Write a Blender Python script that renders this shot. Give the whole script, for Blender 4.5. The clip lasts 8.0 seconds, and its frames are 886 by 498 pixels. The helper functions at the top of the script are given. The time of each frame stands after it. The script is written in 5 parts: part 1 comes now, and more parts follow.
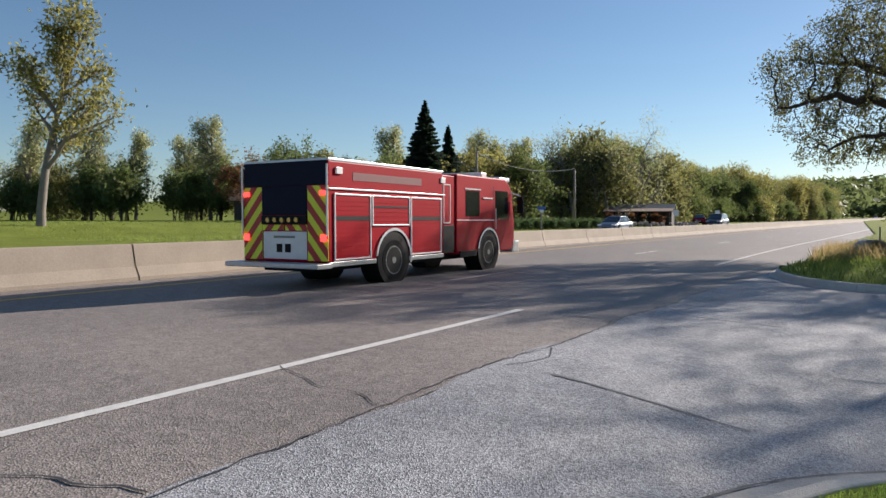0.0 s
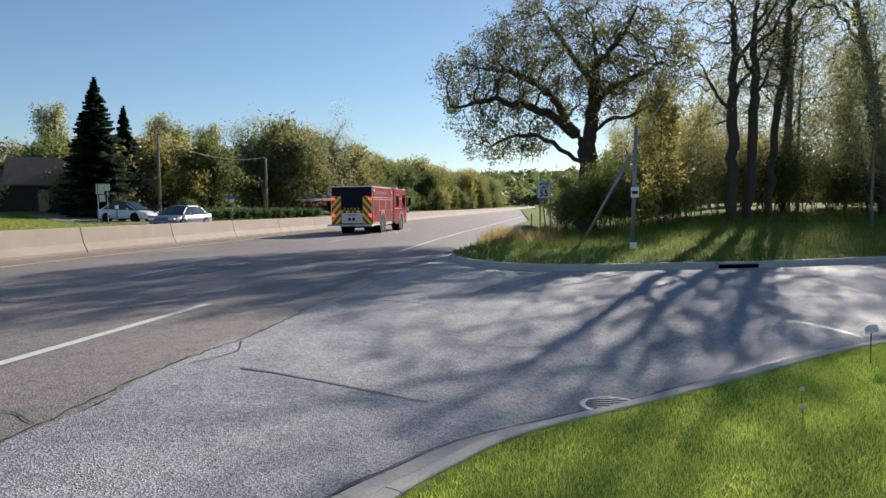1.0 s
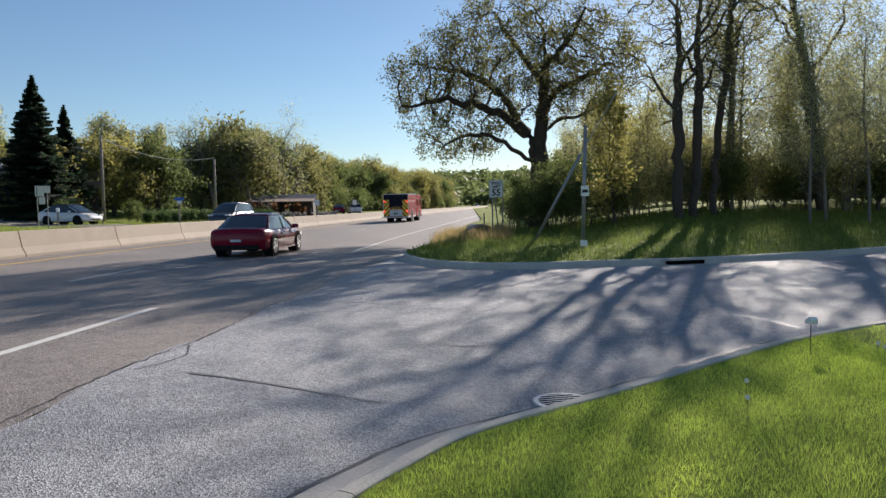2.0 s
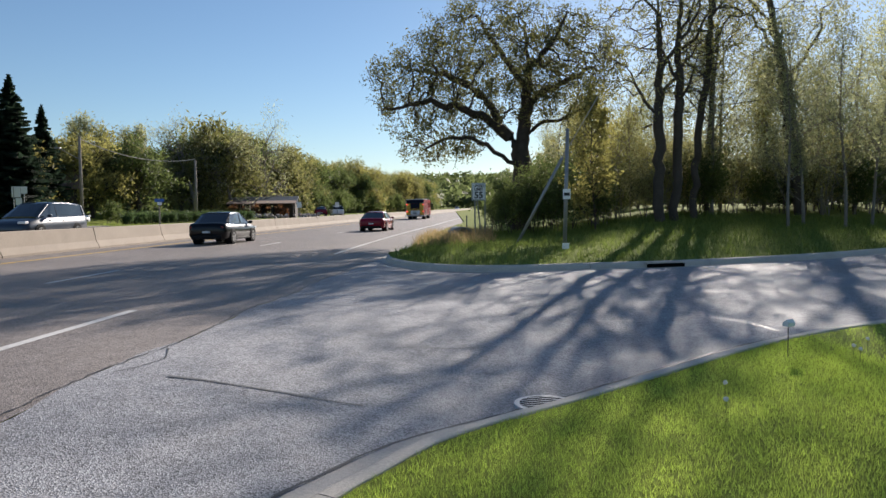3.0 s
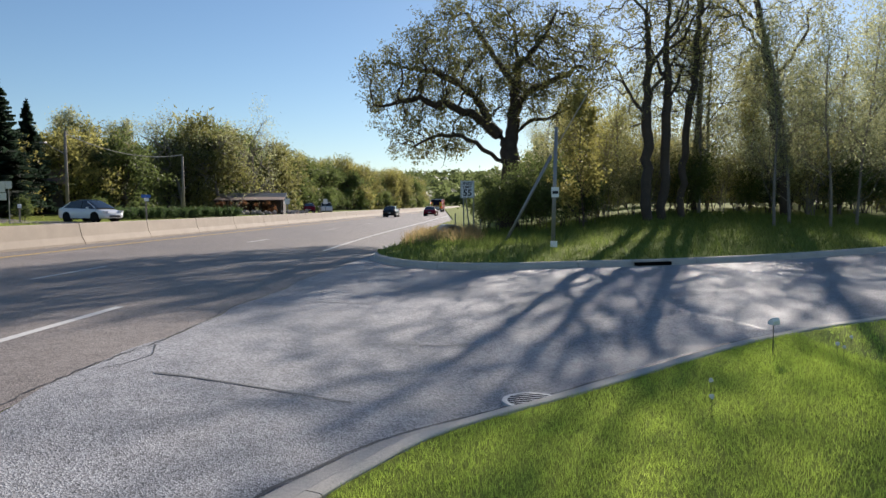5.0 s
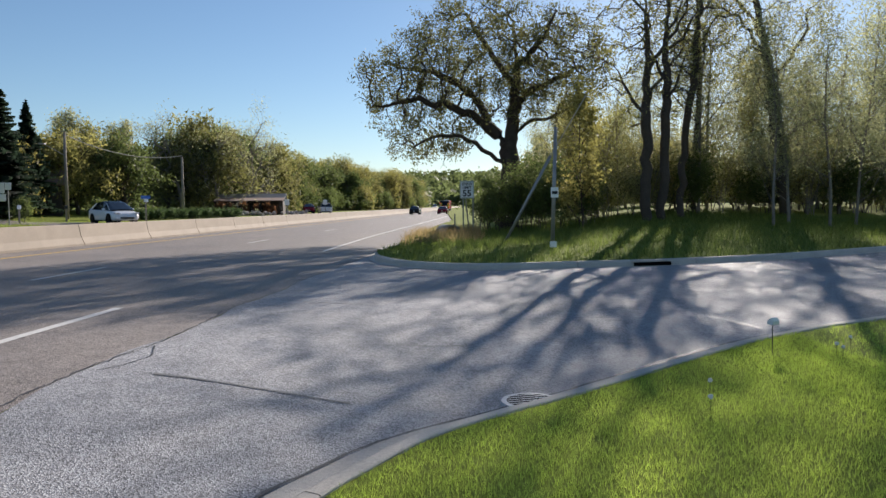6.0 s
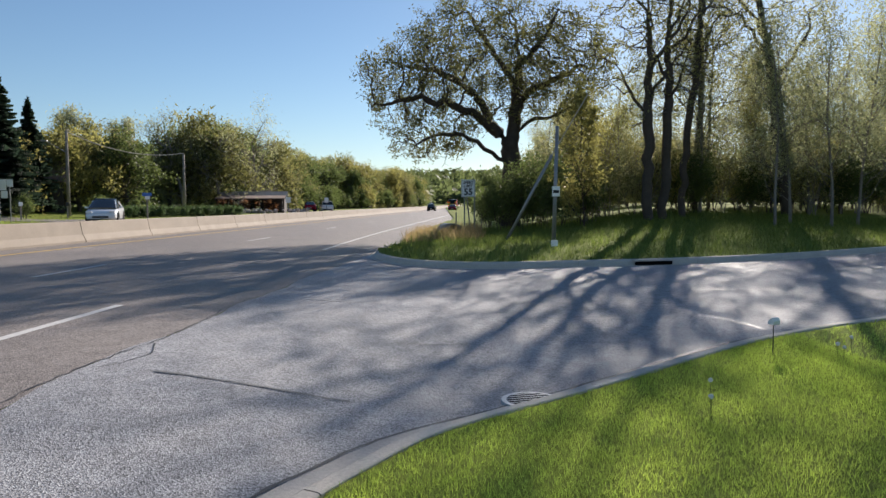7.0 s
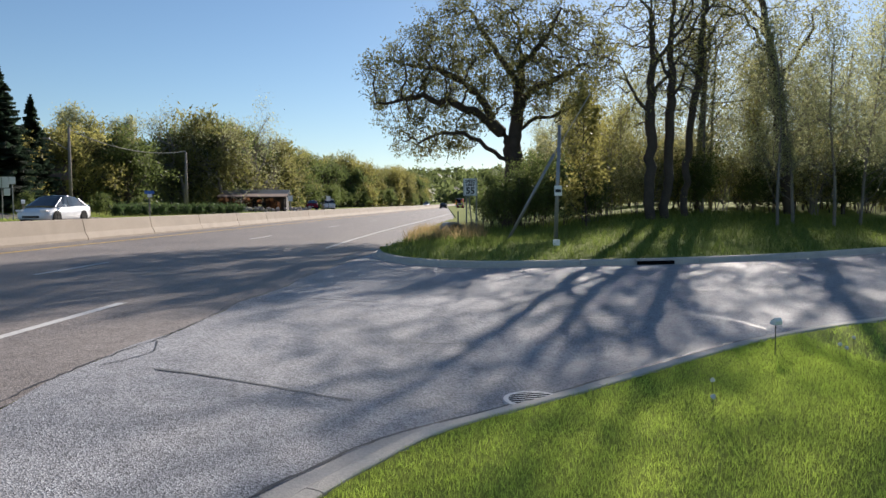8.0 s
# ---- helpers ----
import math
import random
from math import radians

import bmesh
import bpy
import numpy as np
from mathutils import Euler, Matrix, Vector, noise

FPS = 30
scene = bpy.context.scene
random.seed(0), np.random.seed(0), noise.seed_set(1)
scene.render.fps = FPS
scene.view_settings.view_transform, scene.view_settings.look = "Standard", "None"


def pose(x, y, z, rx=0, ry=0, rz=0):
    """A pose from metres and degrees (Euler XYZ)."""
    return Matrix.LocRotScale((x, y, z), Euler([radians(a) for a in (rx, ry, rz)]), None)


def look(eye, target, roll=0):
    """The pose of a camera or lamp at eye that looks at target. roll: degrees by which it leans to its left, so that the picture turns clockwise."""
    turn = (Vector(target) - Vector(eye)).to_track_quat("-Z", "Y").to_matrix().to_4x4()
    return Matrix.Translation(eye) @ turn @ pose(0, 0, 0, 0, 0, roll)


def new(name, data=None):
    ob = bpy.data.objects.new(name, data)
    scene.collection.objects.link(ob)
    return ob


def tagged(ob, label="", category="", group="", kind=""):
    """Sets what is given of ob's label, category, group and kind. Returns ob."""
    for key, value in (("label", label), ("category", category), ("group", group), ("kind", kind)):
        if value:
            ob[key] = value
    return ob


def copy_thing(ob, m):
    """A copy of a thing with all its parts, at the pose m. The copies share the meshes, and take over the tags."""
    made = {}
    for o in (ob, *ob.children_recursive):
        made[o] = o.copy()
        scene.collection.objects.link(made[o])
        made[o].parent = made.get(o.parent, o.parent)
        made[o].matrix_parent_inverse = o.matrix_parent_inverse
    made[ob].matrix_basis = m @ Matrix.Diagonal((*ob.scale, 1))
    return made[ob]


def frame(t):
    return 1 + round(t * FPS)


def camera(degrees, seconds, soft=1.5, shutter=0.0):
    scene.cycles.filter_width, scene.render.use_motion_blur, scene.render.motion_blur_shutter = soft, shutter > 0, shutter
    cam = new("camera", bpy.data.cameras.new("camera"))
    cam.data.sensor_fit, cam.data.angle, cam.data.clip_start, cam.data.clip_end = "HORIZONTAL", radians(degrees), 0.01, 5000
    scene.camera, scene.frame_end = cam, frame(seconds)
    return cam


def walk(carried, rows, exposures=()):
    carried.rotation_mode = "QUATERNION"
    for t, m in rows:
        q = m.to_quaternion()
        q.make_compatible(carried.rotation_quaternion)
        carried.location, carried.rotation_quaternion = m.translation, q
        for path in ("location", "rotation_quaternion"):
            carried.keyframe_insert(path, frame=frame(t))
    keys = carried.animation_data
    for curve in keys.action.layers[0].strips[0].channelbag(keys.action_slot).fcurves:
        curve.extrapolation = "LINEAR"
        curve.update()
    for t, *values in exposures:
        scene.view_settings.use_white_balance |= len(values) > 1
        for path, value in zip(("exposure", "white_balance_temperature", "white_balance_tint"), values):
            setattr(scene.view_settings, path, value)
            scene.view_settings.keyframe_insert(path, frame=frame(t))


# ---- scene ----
cam = camera(64.5, 8.0)
walk(cam, [
    (0.0, pose(-0.067, -0.025, 1.403, 87.71, 0.08, 30.60)),
    (0.1, pose(-0.063, 0.026, 1.406, 87.60, 0.12, 25.14)),
    (0.2, pose(-0.050, 0.001, 1.398, 87.49, -0.01, 20.79)),
    (0.3, pose(-0.050, -0.002, 1.398, 87.31, -0.16, 17.14)),
    (0.5, pose(-0.024, 0.014, 1.400, 87.03, -0.09, 12.04)),
    (1.0, pose(-0.002, -0.010, 1.402, 86.74, 0.46, 5.99)),
    (1.5, pose(0.002, 0.005, 1.398, 86.62, 0.81, 3.55)),
    (3.0, pose(0.018, 0.015, 1.395, 86.87, 0.71, 0.77)),
    (3.5, pose(0.013, 0.009, 1.395, 86.83, 0.52, 0.30)),
    (4.0, pose(0.005, -0.004, 1.398, 86.73, 0.36, -0.02)),
    (4.5, pose(0.008, 0.003, 1.394, 86.65, 0.32, -0.13)),
    (6.0, pose(0.022, 0.006, 1.396, 86.69, 0.49, -0.18)),
    (6.5, pose(0.018, 0.005, 1.396, 86.63, 0.35, -0.18)),
    (7.0, pose(0.026, 0.011, 1.396, 86.57, 0.26, -0.07)),
    (7.5, pose(0.016, 0.008, 1.394, 86.52, 0.16, -0.00)),
    (8.0, pose(0.020, 0.009, 1.399, 86.47, 0.08, 0.08)),
])

# ---- sky and sun ----
SUN_AZ, SUN_EL = radians(21.3), radians(22.5)
world = bpy.data.worlds.new("sky")
scene.world = world
world.use_nodes = True
wn = world.node_tree
sky = wn.nodes.new("ShaderNodeTexSky")
sky.sky_type, sky.sun_disc = "NISHITA", False
sky.sun_elevation, sky.sun_rotation = SUN_EL, SUN_AZ
sky.air_density, sky.dust_density, sky.ozone_density = 1.0, 0.15, 3.8
wn.links.new(sky.outputs[0], wn.nodes["Background"].inputs[0])
wn.nodes["Background"].inputs[1].default_value = 0.066
sun = new("sun", bpy.data.lights.new("sun", "SUN"))
sun.data.energy, sun.data.angle, sun.data.color = 5.0, radians(0.55), (1.0, 0.90, 0.82)
sun.matrix_world = look((math.sin(SUN_AZ) * math.cos(SUN_EL) * 100, math.cos(SUN_AZ) * math.cos(SUN_EL) * 100, math.sin(SUN_EL) * 100), (0, 0, 0))
scene.view_settings.exposure = 0.72

# ---- helpers of this scene ----


def smooth(a, b, v):
    u = min(1.0, max(0.0, (v - a) / (b - a)))
    return u * u * (3 - 2 * u)


def bend(y):
    """How far the highway has swung to the right at y."""
    if y < 14:
        return 0.0
    if y < 46:
        return 0.072 / 64 * (y - 14) ** 2
    return 0.072 / 64 * 32 ** 2 + 0.072 * (y - 46)


def rise(y):
    """The highway's gentle climb ahead."""
    y = min(y, 420)
    return 0.0025 * ((y - 40) + math.sqrt((y - 40) ** 2 + 400)) - 0.011


def road_z(x, y):
    """Height of the pavement; it dips to the drain beside the near kerb."""
    return rise(y) - 0.30 * smooth(-3.2, 0.3, x) * smooth(14, 6, y) * smooth(-12, 0, y)


NEAR_KERB = [(-2.6, -60), (-2.5, -12), (-2.0, -2), (-1.35, 1.2), (-0.92, 2.75), (-0.62, 3.6), (-0.39, 4.08), (-0.08, 4.65), (0.34, 5.1), (0.92, 5.58), (1.65, 6.22), (2.6, 7.05), (3.85, 8.0), (5.7, 8.95), (9.0, 10.2), (14, 12.2), (24, 16.2), (60, 32)]
FAR_KERB = [(-1.35, 25.0), (-1.75, 21.5), (-1.6, 19.0), (-0.9, 17.1), (0.2, 16.05), (1.5, 15.85), (3.4, 16.3), (5.5, 16.8), (9.1, 18.4), (13.3, 21.0), (20, 25.2), (60, 48)]


def resample(points, step):
    out = []
    for i in range(len(points) - 1):
        p0, p1 = Vector(points[max(0, i - 1)]), Vector(points[i])
        p2, p3 = Vector(points[i + 1]), Vector(points[min(len(points) - 1, i + 2)])
        n = max(1, int((p2 - p1).length / step))
        for k in range(n):
            u = k / n
            out.append(0.5 * ((2 * p1) + (p2 - p0) * u + (2 * p0 - 5 * p1 + 4 * p2 - p3) * u * u + (3 * p1 - p0 - 3 * p2 + p3) * u ** 3))
    out.append(Vector(points[-1]))
    return out


def at_x(points, y):
    """x on a line whose y only grows or only falls."""
    return line_at(points, y, 1, 0)


def at_y(points, x):
    return line_at(points, x, 0, 1)


def line_at(points, v, i, j):
    up = points[-1][i] > points[0][i]
    lo, hi = 0, len(points) - 1
    if (v <= points[0][i]) if up else (v >= points[0][i]):
        return points[0][j]
    if (v >= points[-1][i]) if up else (v <= points[-1][i]):
        return points[-1][j]
    while hi - lo > 1:
        mid = (lo + hi) // 2
        if (points[mid][i] <= v) == up:
            lo = mid
        else:
            hi = mid
    a, b = points[lo], points[hi]
    return a[j] + (b[j] - a[j]) * (v - a[i]) / ((b[i] - a[i]) or 1e-9)


FAR_EAST, NEAR_EAST = FAR_KERB[2:], NEAR_KERB[3:]


def land_z(x, y):
    """Height of the open ground off the pavement."""
    s = x - bend(y)
    base = rise(y)
    if s < -15:
        z = base + 0.12 + 0.35 * smooth(-16, -28, s) + 0.85 * smooth(-33, -46, s) + 0.3 * smooth(-60, -140, s)
        return z
    fy = (at_y(FAR_EAST, x) if x < 60 else 48 + (x - 60) * 0.57) if x > -1.6 else 17.0
    ny = at_y(NEAR_EAST, x) if -1.2 < x < 60 else 32 + (x - 60) * 0.45
    if y > (fy + ny) / 2 and y > 12:
        d = max(0.0, min((y - fy) * 0.8, (s + 1.7) * 0.9 if y > 20 else 40))
        return base + 0.13 + 1.15 * smooth(0, 16, d) * smooth(-1.5, 9, s) + 0.12 * smooth(0, 3, d)
    d = max(0.0, ny - y)
    return road_z(x, y) + 0.13 + 0.10 * smooth(0, 3, d) + 0.25 * smooth(3, 20, d)


def part(name, bm, material, parent=None, label="", shade=False):
    """Links a bmesh as one mesh object under a thing or a part."""
    me = bpy.data.meshes.new(name)
    bm.to_mesh(me)
    bm.free()
    if shade:
        me.polygons.foreach_set("use_smooth", [True] * len(me.polygons))
    for m in material if isinstance(material, (list, tuple)) else [material]:
        me.materials.append(m)
    ob = new(name, me)
    ob.parent = parent
    if label:
        ob["label"] = label
    return ob


def raw(name, verts, faces, material, parent=None, shade=False, slots=None):
    """Links plain vertex and face lists as one mesh object."""
    me = bpy.data.meshes.new(name)
    me.from_pydata(verts, [], faces)
    for m in material if isinstance(material, (list, tuple)) else [material]:
        me.materials.append(m)
    if slots is not None:
        me.polygons.foreach_set("material_index", slots)
    if shade:
        me.polygons.foreach_set("use_smooth", [True] * len(me.polygons))
    me.update()
    ob = new(name, me)
    ob.parent = parent
    return ob


def empty(name, m=None):
    ob = new(name)
    ob.empty_display_size = 0.2
    if m is not None:
        ob.matrix_basis = m
    return ob


def add_box(bm, x0, x1, y0, y1, z0, z1, bevel=0.0, slot=0):
    got = bmesh.ops.create_cube(bm, size=1.0, matrix=Matrix.LocRotScale(((x0 + x1) / 2, (y0 + y1) / 2, (z0 + z1) / 2), None, (x1 - x0, y1 - y0, z1 - z0)))
    faces = {f for v in got["verts"] for f in v.link_faces}
    for f in faces:
        f.material_index = slot
    if bevel:
        edges = list({e for f in faces for e in f.edges})
        bmesh.ops.bevel(bm, geom=edges, offset=bevel, segments=2, affect="EDGES", profile=0.6)
    return bm


def boxed(x0, x1, y0, y1, z0, z1, bevel=0.0):
    return add_box(bmesh.new(), x0, x1, y0, y1, z0, z1, bevel)


def add_tube(bm, a, b, r0, r1=None, sides=10):
    """A tapered rod from a to b."""
    a, b = Vector(a), Vector(b)
    r1 = r0 if r1 is None else r1
    turn = (b - a).to_track_quat("Z", "Y").to_matrix().to_4x4()
    bmesh.ops.create_cone(bm, cap_ends=True, segments=sides, radius1=r0, radius2=r1, depth=(b - a).length,
                          matrix=Matrix.Translation((a + b) / 2) @ turn)
    return bm


def tube(a, b, r0, r1=None, sides=10):
    return add_tube(bmesh.new(), a, b, r0, r1, sides)


def profile_x(points, x0, x1, bevel=0.0):
    """A solid with an outline in (y, z), from x0 to x1."""
    bm = bmesh.new()
    left = [bm.verts.new((x0, y, z)) for y, z in points]
    right = [bm.verts.new((x1, y, z)) for y, z in points]
    n = len(points)
    bm.faces.new(left)
    bm.faces.new(right[::-1])
    for i in range(n):
        bm.faces.new((left[i], right[i], right[(i + 1) % n], left[(i + 1) % n]))
    bmesh.ops.recalc_face_normals(bm, faces=bm.faces)
    if bevel:
        bmesh.ops.bevel(bm, geom=list(bm.edges), offset=bevel, segments=2, affect="EDGES", profile=0.6)
    return bm


# ---- materials ----


def mat(name, color, rough=0.6, metal=0.0, vary=0.0, scale=6.0, fine=60.0, bump=0.0, bump_scale=80.0, object_vary=0.0, coat=0.0,
        emit=None, island=0.0, second=None, spec=0.5):
    """A material with colour variation at two scales and a fine relief."""
    m = bpy.data.materials.new(name)
    m.use_nodes = True
    nt = m.node_tree
    b = nt.nodes["Principled BSDF"]
    b.inputs["Roughness"].default_value, b.inputs["Metallic"].default_value = rough, metal
    b.inputs["Coat Weight"].default_value, b.inputs["Specular IOR Level"].default_value = coat, spec
    b.inputs["Coat Roughness"].default_value = 0.06
    base = (*color, 1)
    b.inputs["Base Color"].default_value = base
    geo = nt.nodes.new("ShaderNodeTexCoord")
    last = None
    if vary:
        mix = nt.nodes.new("ShaderNodeMix")
        mix.data_type = "RGBA"
        n1, n2 = nt.nodes.new("ShaderNodeTexNoise"), nt.nodes.new("ShaderNodeTexNoise")
        n1.inputs["Scale"].default_value, n2.inputs["Scale"].default_value = scale, fine
        n1.inputs["Detail"].default_value = 5
        add = nt.nodes.new("ShaderNodeMath")
        add.operation = "MULTIPLY_ADD"
        add.inputs[1].default_value = 0.5
        half = nt.nodes.new("ShaderNodeMath")
        half.operation = "MULTIPLY"
        half.inputs[1].default_value = 0.5
        nt.links.new(geo.outputs["Object"], n1.inputs["Vector"])
        nt.links.new(geo.outputs["Object"], n2.inputs["Vector"])
        nt.links.new(n2.outputs["Fac"], half.inputs[0])
        nt.links.new(n1.outputs["Fac"], add.inputs[0])
        nt.links.new(half.outputs[0], add.inputs[2])
        ramp = nt.nodes.new("ShaderNodeMapRange")
        ramp.inputs["From Min"].default_value, ramp.inputs["From Max"].default_value = 0.3, 0.7
        nt.links.new(add.outputs[0], ramp.inputs["Value"])
        nt.links.new(ramp.outputs[0], mix.inputs["Factor"])
        other = second or tuple(min(1, c * (1 + vary)) for c in color)
        mix.inputs["A"].default_value = (*(c * (1 - vary) for c in color), 1)
        mix.inputs["B"].default_value = (*other, 1)
        last = mix.outputs["Result"]
    for kind, amount in (("ShaderNodeObjectInfo", object_vary), ("ShaderNodeNewGeometry", island)):
        if amount:
            info = nt.nodes.new(kind)
            hsv = nt.nodes.new("ShaderNodeHueSaturation")
            rng = nt.nodes.new("ShaderNodeMapRange")
            rng.inputs["To Min"].default_value, rng.inputs["To Max"].default_value = 1 - amount, 1 + amount
            nt.links.new(info.outputs["Random" if kind == "ShaderNodeObjectInfo" else "Random Per Island"], rng.inputs["Value"])
            nt.links.new(rng.outputs[0], hsv.inputs["Value"])
            if last:
                nt.links.new(last, hsv.inputs["Color"])
            else:
                hsv.inputs["Color"].default_value = base
            last = hsv.outputs["Color"]
    if last:
        nt.links.new(last, b.inputs["Base Color"])
    if bump:
        nb, bn = nt.nodes.new("ShaderNodeTexNoise"), nt.nodes.new("ShaderNodeBump")
        nb.inputs["Scale"].default_value, nb.inputs["Detail"].default_value = bump_scale, 4
        bn.inputs["Strength"].default_value, bn.inputs["Distance"].default_value = bump, 0.02
        nt.links.new(geo.outputs["Object"], nb.inputs["Vector"])
        nt.links.new(nb.outputs["Fac"], bn.inputs["Height"])
        nt.links.new(bn.outputs[0], b.inputs["Normal"])
    if emit:
        b.inputs["Emission Color"].default_value, b.inputs["Emission Strength"].default_value = (*color, 1), emit
    return m


def leaf_mat(name, color, vary=0.35):
    """Thin leaves that let sunlight through."""
    m = mat(name, color, 0.55, island=vary, object_vary=0.12)
    nt = m.node_tree
    b = nt.nodes["Principled BSDF"]
    tr, mx = nt.nodes.new("ShaderNodeBsdfTranslucent"), nt.nodes.new("ShaderNodeMixShader")
    src = b.inputs["Base Color"].links[0].from_socket
    nt.links.new(src, tr.inputs["Color"])
    mx.inputs[0].default_value = 0.68
    nt.links.new(b.outputs[0], mx.inputs[1])
    nt.links.new(tr.outputs[0], mx.inputs[2])
    nt.links.new(mx.outputs[0], nt.nodes["Material Output"].inputs["Surface"])
    return m


def asphalt(name, color, rough, stone, contrast, patch):
    """Worn asphalt: stones of about 1 cm in binder, with wide stains and wheel wear."""
    m = mat(name, color, rough)
    nt = m.node_tree
    b = nt.nodes["Principled BSDF"]
    co = nt.nodes.new("ShaderNodeTexCoord")
    cell, wide, mid = nt.nodes.new("ShaderNodeTexVoronoi"), nt.nodes.new("ShaderNodeTexNoise"), nt.nodes.new("ShaderNodeTexNoise")
    cell.inputs["Scale"].default_value, wide.inputs["Scale"].default_value, mid.inputs["Scale"].default_value = stone, 0.35, 5.0
    wide.inputs["Detail"].default_value, mid.inputs["Detail"].default_value = 6, 6
    for n in (cell, wide, mid):
        nt.links.new(co.outputs["Object"], n.inputs["Vector"])
    grey = nt.nodes.new("ShaderNodeSeparateColor")
    nt.links.new(cell.outputs["Color"], grey.inputs[0])

    def spread(src, lo, hi, a=0.0, z=1.0):
        r = nt.nodes.new("ShaderNodeMapRange")
        r.inputs["From Min"].default_value, r.inputs["From Max"].default_value = a, z
        r.inputs["To Min"].default_value, r.inputs["To Max"].default_value = lo, hi
        nt.links.new(src, r.inputs["Value"])
        return r.outputs[0]

    def times(p, q):
        k = nt.nodes.new("ShaderNodeMath")
        k.operation = "MULTIPLY"
        nt.links.new(p, k.inputs[0])
        nt.links.new(q, k.inputs[1])
        return k.outputs[0]
    f = times(times(spread(grey.outputs[0], 1 - contrast, 1 + contrast), spread(wide.outputs["Fac"], 1 - patch, 1 + patch, 0.3, 0.7)), spread(mid.outputs["Fac"], 0.85, 1.15, 0.3, 0.7))
    hsv = nt.nodes.new("ShaderNodeHueSaturation")
    hsv.inputs["Color"].default_value = (*color, 1)
    nt.links.new(f, hsv.inputs["Value"])
    nt.links.new(hsv.outputs[0], b.inputs["Base Color"])
    nt.links.new(spread(wide.outputs["Fac"], rough - 0.08, rough + 0.08, 0.3, 0.7), b.inputs["Roughness"])
    bump = nt.nodes.new("ShaderNodeBump")
    b.inputs["Specular IOR Level"].default_value = 0.30
    bump.inputs["Strength"].default_value, bump.inputs["Distance"].default_value = 0.55, 0.008
    nt.links.new(cell.outputs["Distance"], bump.inputs["Height"])
    nt.links.new(bump.outputs[0], b.inputs["Normal"])
    return m


ASPHALT_OLD = asphalt("highway_asphalt", (0.222, 0.194, 0.174), 0.66, 80, 0.50, 0.16)
ASPHALT_NEW = asphalt("side_street_asphalt", (0.270, 0.271, 0.279), 0.68, 92, 0.62, 0.20)
CONCRETE = mat("barrier_concrete", (0.33, 0.275, 0.215), 0.85, vary=0.16, scale=1.2, fine=25, bump=0.25, object_vary=0.06)
KERB_CONCRETE = mat("kerb_concrete", (0.50, 0.46, 0.40), 0.85, vary=0.22, scale=2.0, fine=40, bump=0.4)
PAINT_WHITE = mat("road_paint_white", (0.62, 0.60, 0.56), 0.6, vary=0.2, scale=8, fine=50)
PAINT_FADED = mat("road_paint_faded", (0.30, 0.295, 0.29), 0.6, vary=0.3, scale=6, fine=40)
PAINT_YELLOW = mat("road_paint_yellow", (0.66, 0.42, 0.07), 0.6, vary=0.2, scale=8, fine=50)
TAR = mat("crack_sealer", (0.035, 0.034, 0.033), 0.6, vary=0.2)
SEAM = mat("patched_seam", (0.14, 0.137, 0.133), 0.6, vary=0.2)
GRASS_SOIL = mat("grass_ground", (0.18, 0.22, 0.035), 0.95, vary=0.35, scale=0.35, fine=14, bump=0.8, bump_scale=40, second=(0.24, 0.28, 0.06), spec=0.05)
LEAF_OLIVE = leaf_mat("leaves_olive", (0.22, 0.215, 0.075), 0.25)
LEAF_WOOD = leaf_mat("woodland_leaves", (0.36, 0.345, 0.16), 0.35)
JUNIPER = leaf_mat("juniper_foliage", (0.07, 0.11, 0.04), 0.35)
BARK_OAK = mat("dark_oak_bark", (0.07, 0.056, 0.046), 0.95, vary=0.35, scale=3, fine=30, bump=0.8, bump_scale=25, spec=0.2)
LEAF_OAK = leaf_mat("oak_leaves", (0.165, 0.165, 0.062))
LEAF_GREEN = leaf_mat("leaves_green", (0.125, 0.16, 0.05), 0.25)
LEAF_YELLOW = leaf_mat("leaves_yellow_green", (0.28, 0.26, 0.08))
LEAF_PALE = leaf_mat("leaves_pale_green", (0.36, 0.37, 0.19))
LEAF_RUST = leaf_mat("leaves_rust", (0.19, 0.09, 0.04))
NEEDLES = leaf_mat("spruce_needles", (0.034, 0.056, 0.034), 0.3)
BARK = mat("bark", (0.075, 0.058, 0.046), 0.95, vary=0.35, scale=3, fine=30, bump=0.8, bump_scale=25)
BARK_GREY = mat("grey_bark", (0.20, 0.175, 0.15), 0.95, vary=0.3, scale=3, fine=30, bump=0.6, bump_scale=25)

# ---- ground, road, kerbs, barrier ----


def levels(stops):
    out = []
    for a, b, step in stops:
        n = max(1, round((b - a) / step))
        out += [a + (b - a) * i / n for i in range(n)]
    return out + [stops[-1][1]]


def sheet(name, xs, ys, height, material):
    verts = [(x, y, height(x, y)) for y in ys for x in xs]
    w = len(xs)
    faces = [(j * w + i, j * w + i + 1, (j + 1) * w + i + 1, (j + 1) * w + i) for j in range(len(ys) - 1) for i in range(w - 1)]
    return raw(name, verts, faces, material, shade=True)


NEAR_DENSE = [(p.x, p.y) for p in resample(NEAR_KERB, 0.25)]
FAR_DENSE = [(p.x, p.y) for p in resample(FAR_KERB, 0.25)]
FAR_TURN = min(range(len(FAR_DENSE)), key=lambda i: FAR_DENSE[i][1])


def near_edge(x, y):
    """True on the lawn beside the camera."""
    if y < 31.9 and x < 59:
        nx = at_x(NEAR_DENSE, y)
        return nx is not None and x > nx - 0.07
    return x > 59 and y < 32 + (x - 60) * 0.45


